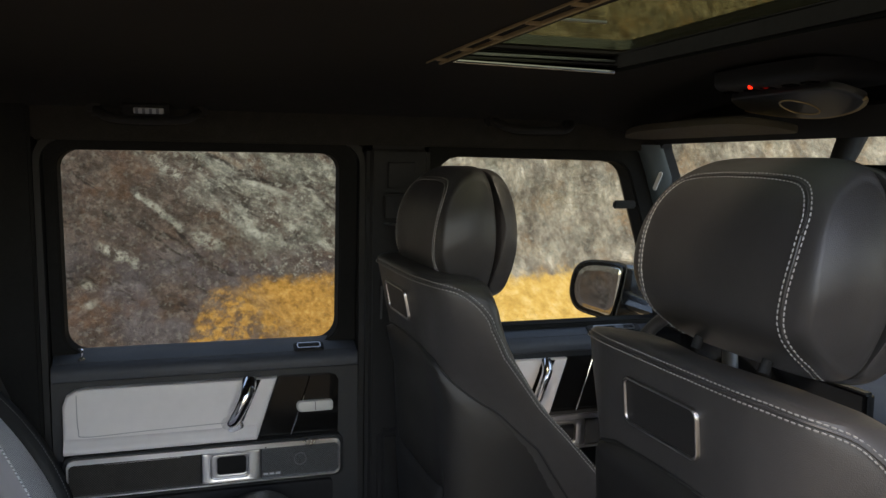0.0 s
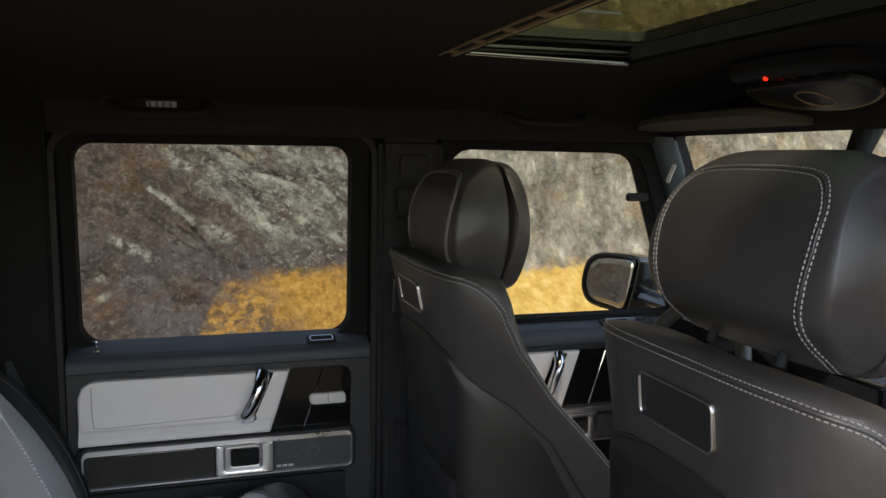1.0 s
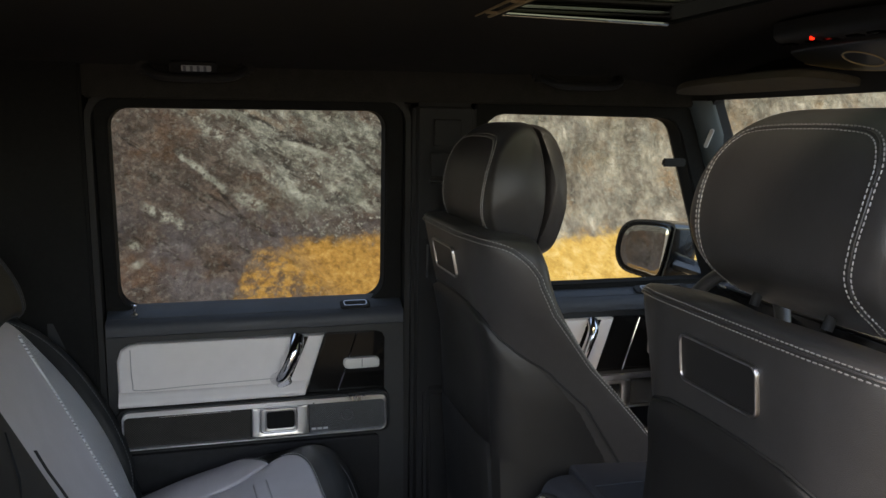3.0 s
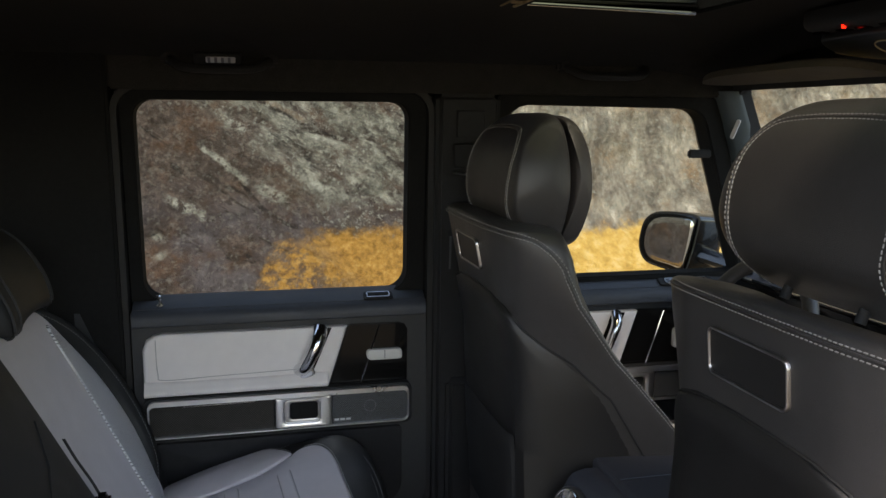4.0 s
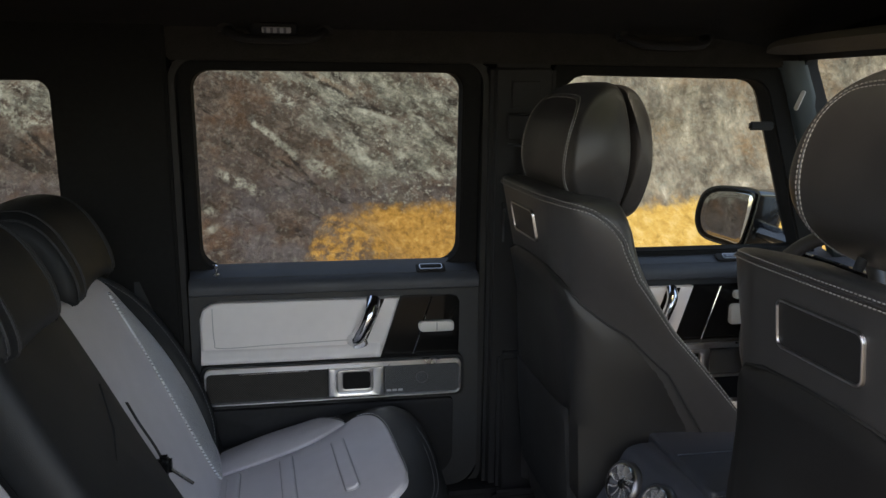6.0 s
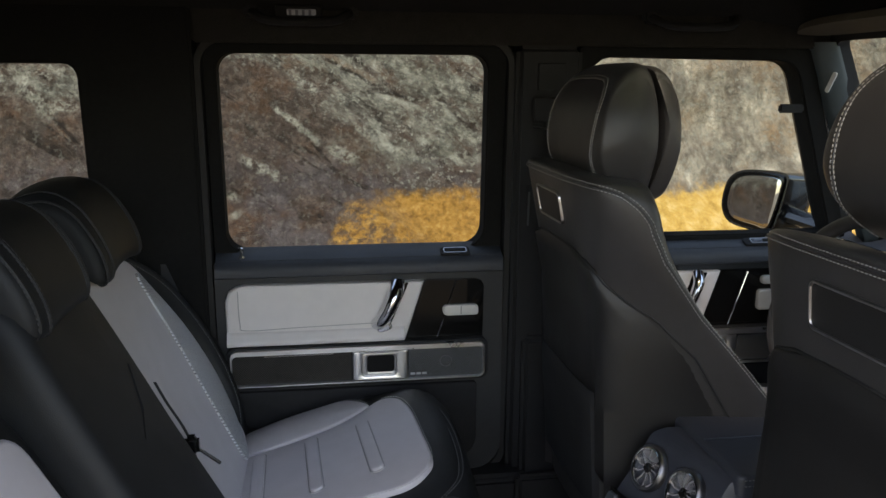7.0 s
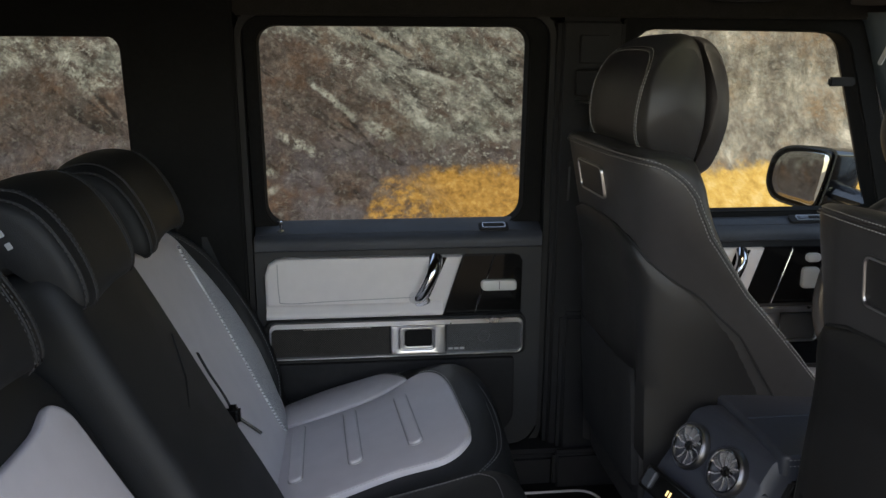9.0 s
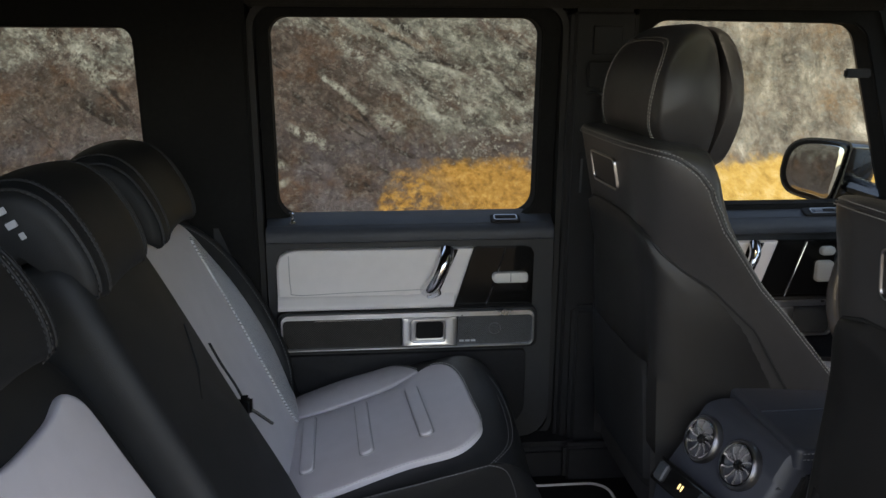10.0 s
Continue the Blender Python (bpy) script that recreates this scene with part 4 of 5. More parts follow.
def front_seat(y, dx, upright, label):
    s = thing("front_seat", label, "car seat", "front seats", at=(dx, y, -0.026 if upright else 0.0))
    zs = [0.78 + 0.035 * k for k in range(20)] + [1.465, 1.478]
    rings = [back_ring(z) for z in zs]
    top = back_ring(1.487)
    c = sum(top, Vector()) / len(top)
    for q, dz in ((0.985, 0.003), (0.95, 0.007), (0.86, 0.011), (0.6, 0.014), (0.2, 0.015)):
        rings.append([c + (p - c) * q + Vector((0, 0, dz)) for p in top])
    back = part("backrest", loft(rings), LEATHER, s, "black leather backrest with pale stitching")
    # shell on the rear: arch shaped panel standing slightly proud, with rounded border
    amax = [(0.84, 3.72), (1.18, 3.70), (1.25, 3.50), (1.29, 3.1), (1.32, 2.6), (1.34, 2.0), (1.352, 1.3), (1.356, 0.8)]
    rows = []
    for k in range(31):
        z = 0.84 + 0.516 * k / 30
        am = interp(z, amax)
        row = []
        for j in range(-12, 13):
            u = j / 12
            inset = min(1.0, (1 - abs(u)) * 8, (1.358 - z) * 60)
            row.append(back_pt(z, u * am) + back_normal(z, u * am) * (0.011 * math.sqrt(max(0.0, inset)) - 0.002))
        rows.append(row)
    part("rear_shell", loft(rows, caps=False, closed=False), SHELL, back, "smooth dark rear shell")
    rim = [(interp(0.86 + 0.494 * k / 40, amax), 0.86 + 0.494 * k / 40) for k in range(41)] + [(0.4, 1.3575), (0.0, 1.358)]
    rim += [(-a, z) for a, z in reversed(rim[:-1])]
    part("shell_groove", tube([back_pt(z, a) + back_normal(z, a) * 0.0015 for a, z in rim], 0.0022, 6), RUBBER, back)
    # lower map pocket: flat panel with a rounded corner
    rows = []
    for k in range(13):
        z = 0.86 + 0.235 * k / 12
        e = min(1.0, (1.097 - z) * 60)
        rows.append([back_pt(z, a) + back_normal(z, a) * (0.010 + 0.006 * min(1.0, e, (2.25 - abs(a)) * 5)) for a in [-2.25 + 4.5 * j / 16 for j in range(17)]])
    part("map_pocket", loft(rows, caps=False, closed=False), TRIM, back)
    # screen bracket: metal frame round a dark plate
    x_c, zc = rear_x(1.423), 1.423
    m = Matrix.Translation((x_c - 0.001, 0, zc)) @ Euler((0, radians(-11), 0)).to_matrix().to_4x4()
    fr = part("bracket_frame", moved(bezel(rrect(-0.078, -0.031, 0.078, 0.031, 0.012), rrect(-0.0745, -0.0275, 0.0745, 0.0275, 0.009), 0.008, -0.004, 0.0012, "yz"), m), RIM, back, "satin metal bracket frame")
    part("bracket_plate", moved(plate(rrect(-0.0747, -0.0277, 0.0747, 0.0277, 0.008), [], -0.001, 0.010, "yz"), m), SHELL, fr)
    # double stitching up the side seams and over the top
    run = smooth_poly([(4.40, 0.90), (4.40, 1.05), (4.38, 1.20), (4.28, 1.32), (4.10, 1.395), (3.92, 1.440), (3.64, 1.468), (3.28, 1.481), (2.5, 1.485), (1.4, 1.486), (0.0, 1.486)], 9, False)
    run = [(p[0], p[1]) for p in run]
    run += [(-a, z) for a, z in reversed(run[:-1])]
    pts = [back_pt(z, a) for a, z in run]
    nor = [(back_normal(min(z, 1.47), a) + Vector((0, 0, max(0.0, (z - 1.44) * 14)))).normalized() for a, z in run]
    seam = part("seam", tube([p + q * 0.0002 for p, q in zip(pts, nor)], 0.0016, 6), LEATHER, back)
    for off in (0.0042, -0.0042):
        tagged(part("stitching", stitches(pts, nor, side=off, gap=0.0068, length=0.0050, r=0.0009), THREAD_SEAT, seam), kind="stuff")
    # headrest
    bm, fine, cx, cz = headrest_mesh(HR_BODY, HR_W)
    hr = part("headrest", bm, LEATHER, s, "black leather headrest with double stitching")
    bm, *_ = headrest_mesh(HR_PAD, HR_W * 0.985)
    part("front_pad", bm, LEATHER, hr)

    def surf(v, k):
        p = hr_pt(v, k, fine, cx, cz)
        a = hr_pt(min(1, v + 0.01), k, fine, cx, cz) - hr_pt(v - 0.01, k, fine, cx, cz)
        b = hr_pt(v, k + 0.3, fine, cx, cz) - hr_pt(v, k - 0.3, fine, cx, cz)
        nn = a.cross(b)
        if nn.dot(p - Vector((cx, 0, cz))) < 0:
            nn = -nn
        return p, nn.normalized()
    SEAM = [(0.80, 47.5), (0.84, 50.5), (0.83, 53.2), (0.80, 56.5), (0.80, 60), (0.84, 64), (0.84, 67.5), (0.70, 70.2), (0.35, 70.9), (0.0, 71.0)]
    line = smooth_poly([(q * a, k) for q, rows in ((-1, SEAM), (1, SEAM[-2::-1])) for a, k in rows], 14, False)
    got = [surf(p[0], p[1]) for p in line]
    pts, nor = [g[0] for g in got], [g[1] for g in got]
    seam = part("seam", tube([p + q * 0.0002 for p, q in zip(pts, nor)], 0.0015, 6), LEATHER, hr)
    for off in (0.0042, -0.0042):
        tagged(part("stitching", stitches(pts, nor, side=off, gap=0.0066, length=0.0048, r=0.0009), THREAD_SEAT, seam), kind="stuff")
    for q in (-0.065, 0.065):
        part("post", tube([(0.585, q, 1.44), (0.610, q, 1.53)], 0.0065, 10), TRIM, hr, "dark headrest post")
        part("post_collar", loft([[(0.588 + r * math.cos(k * 0.524), q + r * math.sin(k * 0.524), zz) for k in range(12)] for r, zz in ((0.016, 1.478), (0.016, 1.502), (0.012, 1.506))]), TRIM, hr)
    # cushion
    o = smooth_poly([(0.66, -0.24), (0.90, -0.262), (1.12, -0.25), (1.20, -0.20), (1.215, 0), (1.20, 0.20), (1.12, 0.25), (0.90, 0.262), (0.66, 0.24), (0.63, 0)], 5)
    c = Matrix.Translation((0.0, 0, 0.855)) @ Euler((0, radians(-4), 0)).to_matrix().to_4x4()
    cu = part("seat_cushion", pillow(o, 0.15, 0.05, 0.0, c @ Matrix.Translation((0, 0, -0.15))), LEATHER, s)
    o = smooth_poly([(0.84, -0.15), (0.95, -0.19), (1.13, -0.17), (1.165, 0), (1.13, 0.17), (0.95, 0.19), (0.84, 0.15)], 5)
    part("insert", pillow(o, 0.02, 0.012, 0.004, c @ Matrix.Translation((0, 0, -0.012))), PALE, cu, "pale grey leather insert")
    part("front_insert", loft([[p + Vector((0.004, 0, 0)) for p in [back_pt(z, a) for a in (6.9, 7.5, 8, 8.5, 9.1)]] for z in (1.0, 1.1, 1.2, 1.3, 1.38)], caps=False, closed=False), PALE, back)
    part("base", box(0.68, -0.22, 0.60, 1.15, 0.22, 0.80, 0.03, 3), TRIM, s)
    # backrest and headrest stand more upright by that angle, about the bracket
    piv = Matrix.Translation((0.508, 0, 1.41))
    turn = piv @ Euler((0, radians(upright), 0)).to_matrix().to_4x4() @ piv.inverted()
    raised = Matrix.Translation((0.010 if upright else 0.0, 0, 0.052 if upright else 0.0)) @ piv @ Euler((0, radians(upright * 0.8), 0)).to_matrix().to_4x4() @ piv.inverted()
    for top, mm in ((back, turn), (hr, raised)):
        for o in (top, *top.children_recursive):
            o.data.transform(mm)
    return s


# ---- rear bench ----
def back_frame(y0, lift=0.0):
    """Frame of a rear backrest: first axis across, second up along the backrest, third towards the front."""
    t = radians(26.5)
    return Matrix(((0, -math.sin(t), math.cos(t), -0.142 + lift * math.cos(t)), (1, 0, 0, y0), (0, math.cos(t), math.sin(t), 0.90 + lift * math.sin(t)), (0, 0, 0, 1)))


def edge_stitch(o, h, m, parent, gap=0.0075, mat=None):
    pts = [m @ Vector((p[0], p[1], h)) for p in o + o[:1]]
    n = m.to_3x3() @ Vector((0, 0, 1))
    tagged(part("stitching", stitches(pts, [n] * len(pts), gap=gap, length=0.005, r=0.0008), mat or THREAD, parent), kind="stuff")


def rear_headrest(s, m, half, drop):
    """Saddle shaped headrest draped over the top of a rear backrest, piped round its ends."""
    prof = smooth_poly([(-0.115, -0.04), (-0.112, 0.020), (-0.080, 0.060), (-0.025, 0.079), (0.030, 0.064), (0.060, 0.018), (0.066, -0.055), (0.054, -0.108), (0.034, -0.116), (0.020, -0.070), (0.004, -0.035), (-0.05, -0.030)], 5)
    cx, cy = -0.01, 0.0
    across = (-1, -0.995, -0.97, -0.93, -0.88, -0.80, -0.68, -0.5, -0.25, 0, 0.25, 0.5, 0.68, 0.80, 0.88, 0.93, 0.97, 0.995, 1)

    def at(v, p):
        q = 0.66 + 0.34 * max(0.0, 1 - abs(v) ** 7) ** 0.45
        return m @ Vector((v * half, cy + (p.y - cy) * q - drop * abs(v) ** 2.5, cx + (p.x - cx) * q))
    rings = [[at(v, p) for p in prof] for v in across]
    for end in (0, -1):
        c = sum(rings[end], Vector()) / len(prof)
        out = m.to_3x3() @ Vector((0.006 if end else -0.006, 0, 0))
        base = list(rings[end])
        for q in (0.8, 0.5, 0.15):
            ring = [c + (p - c) * q + out * (1 - q * q) for p in base]
            rings = [ring] + rings if end == 0 else rings + [ring]
    hr = part("headrest", loft(rings), PLAIN_LEATHER, s, "black leather headrest")
    for v, thick in ((-0.90, 0.0030), (-0.72, 0.0018), (0.90, 0.0030), (0.72, 0.0018)):
        run = prof[4:46]
        pts = [at(v, p) for p in run]
        nor = [(m.to_3x3() @ Vector((0, p.y - cy, p.x - cx))).normalized() for p in run]
        seam = part("seam", tube([p + q * 0.0004 for p, q in zip(pts, nor)], thick, 6), PLAIN_LEATHER, hr)
        for off in (-0.006, 0.006):
            tagged(part("stitching", stitches(pts, nor, gap=0.0075, length=0.005, r=0.0008, side=off), THREAD_BLACK, seam), kind="stuff")
    return hr


def outer_rear_seat(y0, sg, label):
    """One of the two outer places: sg is 1 where the door lies towards positive y."""
    s = thing("outer_rear_seat", label, "car seat", "rear seats")
    m = back_frame(y0)
    o = smooth_poly([(-0.275, -0.10), (0.275, -0.10), (0.285, 0.15), (0.265, 0.32), (0.215, 0.45), (0.10, 0.505), (-0.10, 0.505), (-0.215, 0.47), (-0.275, 0.36), (-0.28, 0.15)] if sg > 0 else [(0.275, -0.10), (-0.275, -0.10), (-0.285, 0.15), (-0.265, 0.32), (-0.215, 0.45), (-0.10, 0.505), (0.10, 0.505), (0.215, 0.47), (0.275, 0.36), (0.28, 0.15)], 6)
    bk = part("backrest", pillow(o, 0.125, 0.055, 0.0, m @ Matrix.Translation((0, 0, -0.13))), PLAIN_LEATHER, s, "black leather backrest")
    # pale insert, raised to the outside as a bolster
    o = smooth_poly([(-0.20, -0.06), (0.11, -0.06), (0.175, 0.02), (0.212, 0.13), (0.200, 0.25), (0.150, 0.355)] + ([(0.090, 0.440), (-0.01, 0.460), (-0.12, 0.475), (-0.19, 0.475)] if sg > 0 else [(0.085, 0.415), (-0.01, 0.385), (-0.12, 0.380), (-0.19, 0.385)]) + [(-0.215, 0.30)], 6)
    o = [(p.x * sg, p.y) for p in o]
    part("insert", pillow(o, 0.014, 0.010, 0.002, m @ Matrix.Translation((0, 0, -0.006))), SEAT_PALE, bk, "pale grey leather insert")
    # rounded outer bolster with stitching along the insert
    path = smooth_poly([(0.175, -0.03, -0.018), (0.225, 0.03, -0.006), (0.250, 0.13, 0.0), (0.238, 0.25, 0.0), (0.188, 0.36, -0.004), (0.125, 0.44, -0.018)], 8, False)
    path = [m @ Vector((p.x * sg, p.y, p.z)) for p in path]
    n = len(path)
    bol = part("bolster", tube(path, [0.012 + 0.020 * math.sin(math.pi * k / (n - 1)) ** 0.6 for k in range(n)], 14), PLAIN_LEATHER, bk, "black leather side bolster")
    up = m.to_3x3() @ Vector((-0.5 * sg, 0, 0.85))
    edge = [p + up.normalized() * (0.0115 + 0.020 * math.sin(math.pi * k / (n - 1)) ** 0.6) for k, p in enumerate(path)]
    tagged(part("stitching", stitches(edge, [up] * n, gap=0.0075, length=0.005, r=0.0007), THREAD_DARK, bol), kind="stuff")
    o = smooth_poly([(0.05, -0.03), (0.11, -0.03), (0.165, 0.04), (0.196, 0.13), (0.184, 0.24), (0.135, 0.345), (0.083, 0.405), (0.075, 0.24)], 6)
    part("perforated_insert", pillow([(p.x * sg, p.y) for p in o], 0.0055, 0.003, 0.0008, m @ Matrix.Translation((0, 0, 0.0078))), PALE_HOLED, bk, "perforated pale leather field")
    rear_headrest(s, m @ Matrix.Translation((-0.03 * sg, 0.570, -0.005)), 0.145, 0.025)
    # cushion: plane rising to the front
    c = Matrix.Translation((-0.065, y0 - 0.018 * sg, 0.857)) @ Euler((0, radians(-16.5), 0)).to_matrix().to_4x4()
    o = smooth_poly([(-0.22, -0.30), (0.05, -0.305), (0.28, -0.29), (0.380, -0.22), (0.405, 0.0), (0.380, 0.22), (0.28, 0.29), (0.05, 0.305), (-0.22, 0.30)], 6)
    cu = part("seat_cushion", pillow(o, 0.15, 0.065, 0.006, c @ Matrix.Translation((0, 0, -0.158))), PLAIN_LEATHER, s, "black leather cushion border")
    mid = smooth_poly([(-0.17, 0.112), (-0.05, 0.108), (0.06, 0.107), (0.155, 0.118), (0.215, 0.150), (0.262, 0.182), (0.300, 0.160), (0.322, 0.085), (0.332, -0.05), (0.337, -0.150), (0.322, -0.198), (0.275, -0.232), (0.18, -0.226), (0.05, -0.240), (-0.06, -0.246), (-0.17, -0.246)], 6)
    part("insert", pillow(mid, 0.014, 0.007, 0.003, c @ Matrix.Translation((0, 0, -0.007)), centre=(0.09, -0.05)), SEAT_PALE, cu, "pale grey leather seat insert")
    tagged(part("stitching", stitches([c @ Vector((p[0] * 1.006, p[1] * 1.01, 0.0055)) for p in mid[30:91]], [c.to_3x3() @ Vector((0, 0, 1))] * 61, gap=0.0075, length=0.005, r=0.0008), THREAD, cu), kind="stuff")
    # side field towards the door, divided by a deep seam from the middle one
    a = 0.115
    w = smooth_poly([(-0.16, a), (-0.05, a - 0.004), (0.06, a - 0.003), (0.15, a + 0.008), (0.215, a + 0.038), (0.232, a + 0.062), (0.185, 0.236), (0.12, 0.246), (0.03, 0.248), (-0.08, 0.226), (-0.15, 0.190)], 6)
    fld = part("side_field", pillow([(p.x, p.y) for p in w], 0.016, 0.009, 0.006, c @ Matrix.Translation((0, 0, -0.006)), centre=(0.05, 0.178)), SEAT_PALE, cu)
    rim = [c @ Vector((p.x, p.y + 0.004, 0.006)) for p in w[30:62]]
    tagged(part("stitching", stitches(rim, [c.to_3x3() @ Vector((0, 0, 1))] * len(rim), gap=0.0075, length=0.005, r=0.0008), THREAD, fld), kind="stuff")
    # outer seam of the dark border
    hem = smooth_poly([(0.10, 0.300), (0.26, 0.268), (0.352, 0.19), (0.385, 0.05), (0.392, -0.10), (0.378, -0.22), (0.335, -0.275)], 8, False)
    for off in (0.0, 0.008):
        tagged(part("stitching", stitches([c @ Vector((p.x - off, p.y, -0.022)) for p in hem], [c.to_3x3() @ Vector((0.6, 0, 0.8))] * len(hem), gap=0.0075, length=0.005, r=0.0008, out=0.004), THREAD_DARK, cu), kind="stuff")
    # three embossed bars
    for k in range(3):
        r = rrect(-0.013, -0.120, 0.013, 0.120, 0.0125)
        mb = c @ Matrix.Translation((-0.012 + 0.117 * k, -0.034, 0.0075)) @ Euler((0, 0, radians(2 + 1.5 * k))).to_matrix().to_4x4()
        bar = part("embossed_bar", pillow(r, 0.0080, 0.005, 0.0006, mb), SEAT_PALE, cu)
        # darker outline at the foot of each bar, its groove shade as colour
        part("bar_seam", tube([mb @ Vector((p[0] * 1.08, p[1] * 1.01, 0.0022)) for p in r + r[:1]], 0.0016, 6), SEAM_AND_BAR_SHADE, bar)
    part("plinth", box(-0.25, y0 - 0.26, 0.60, 0.20, y0 + 0.26, 0.80, 0.02), TRIM, s)
    return s


def middle_rear_seat():
    s = thing("middle_rear_seat", "narrow black leather middle seat of the rear bench", "car seat", "rear seats")
    m = back_frame(0.0, 0.045)
    o = smooth_poly([(-0.140, -0.14), (0.140, -0.14), (0.150, 0.20), (0.145, 0.45), (0.115, 0.53), (0.0, 0.55), (-0.115, 0.53), (-0.145, 0.45), (-0.150, 0.20)], 6)
    bk = part("backrest", pillow(o, 0.17, 0.045, 0.008, m @ Matrix.Translation((0, 0, -0.17))), PLAIN_LEATHER, s, "plain black leather backrest")
    part("crease", tube([m @ Vector(p) for p in ((-0.02, 0.24, 0.006), (0.03, 0.27, 0.0075), (0.09, 0.33, 0.003))], 0.0035, 6), PLAIN_LEATHER, bk)
    hr = rear_headrest(s, m @ Matrix.Translation((0.0, 0.573, -0.039)), 0.125, 0.012)
    # white bars stand in for a dapple of sunlight on the headrest
    for k, (a, w) in enumerate(((0.050, 0.010), (0.034, 0.016), (0.014, 0.014), (-0.004, 0.007))):
        part("label_bar", moved(box(-0.1335, a - 0.0045, -0.028 - w / 2 + 0.004 * k, -0.1310, a + 0.0045, -0.028 + w / 2 + 0.004 * k, 0.0006), m @ Matrix.Translation((0.0, 0.573, -0.013))), WHITE_MARK, hr)
    c = Matrix.Translation((-0.065, 0.0, 0.862)) @ Euler((0, radians(-15), 0)).to_matrix().to_4x4()
    o = smooth_poly([(-0.22, -0.105), (0.28, -0.105), (0.375, -0.09), (0.395, 0), (0.375, 0.09), (0.28, 0.105), (-0.22, 0.105)], 6)
    cu = part("seat_cushion", pillow(o, 0.15, 0.045, 0.006, c @ Matrix.Translation((0, 0, -0.15))), PLAIN_LEATHER, s)
    edge_stitch(smooth_poly([(-0.2, -0.08), (0.26, -0.08), (0.34, -0.065), (0.355, 0), (0.34, 0.065), (0.26, 0.08), (-0.2, 0.08)], 6), 0.003, c, cu, mat=THREAD_DARK)
    part("plinth", box(-0.25, -0.14, 0.60, 0.20, 0.14, 0.80, 0.02), TRIM, s)
    return s


def seat_belts():
    # strap over the far rear seat, its buckle, and the front strap on the centre pillar
    b = thing("seat_belt", "black webbing seat belt hanging beside the rear seat", "seat belt", "seat belts")
    part("webbing", plate_strip([(-0.395, 0.690, 1.76), (-0.350, 0.690, 1.56), (-0.305, 0.692, 1.26), (-0.29, 0.692, 1.10)], 0.047), BELT, b)
    c = thing("seat_belt", "black webbing belt with buckle tongue lying on the rear seat", "seat belt", "seat belts")
    part("webbing", plate_strip([(-0.222, 0.156, 1.16), (-0.207, 0.158, 1.125), (-0.170, 0.160, 1.045), (-0.152, 0.158, 0.93)], 0.0045), BELT, c)
    bk = part("buckle", box(-0.182, 0.146, 1.024, -0.156, 0.170, 1.060, 0.007, 3), GLOSS, c)
    part("tongue", tube([(-0.158, 0.158, 1.035), (-0.124, 0.166, 1.002)], 0.003, 6), CHROME, c, "chrome tongue")
    f = thing("seat_belt", "front seat belt running down from its pillar loop", "seat belt", "seat belts")
    part("webbing", plate_strip([(0.60, 0.655, 1.60), (0.615, 0.64, 1.45), (0.64, 0.63, 1.2), (0.66, 0.63, 0.85)], 0.045), BELT, f)
    loop = part("belt_loop", lean(box(0.545, 0.672, 1.555, 0.645, 0.690, 1.625, 0.012, 3)), TRIM, f)
    part("height_adjuster", lean(box(0.555, 0.678, 1.63, 0.63, 0.692, 1.70, 0.006, 3)), TRIM, f)
    part("loop_edge", tube([(0.550, 0.648, 1.552), (0.600, 0.644, 1.545), (0.640, 0.646, 1.572)], 0.003, 6), GUN, loop)
    return b


def plate_strip(pts, width):
    """A strap along points, lying across the x direction."""
    pts = smooth_poly(pts, 6, False)
    rings = []
    for p in pts:
        rings.append([p + Vector((-width / 2, 0, 0)), p + Vector((width / 2, 0, 0)), p + Vector((width / 2, 0.002, 0)), p + Vector((-width / 2, 0.002, 0))])
    return loft(rings)


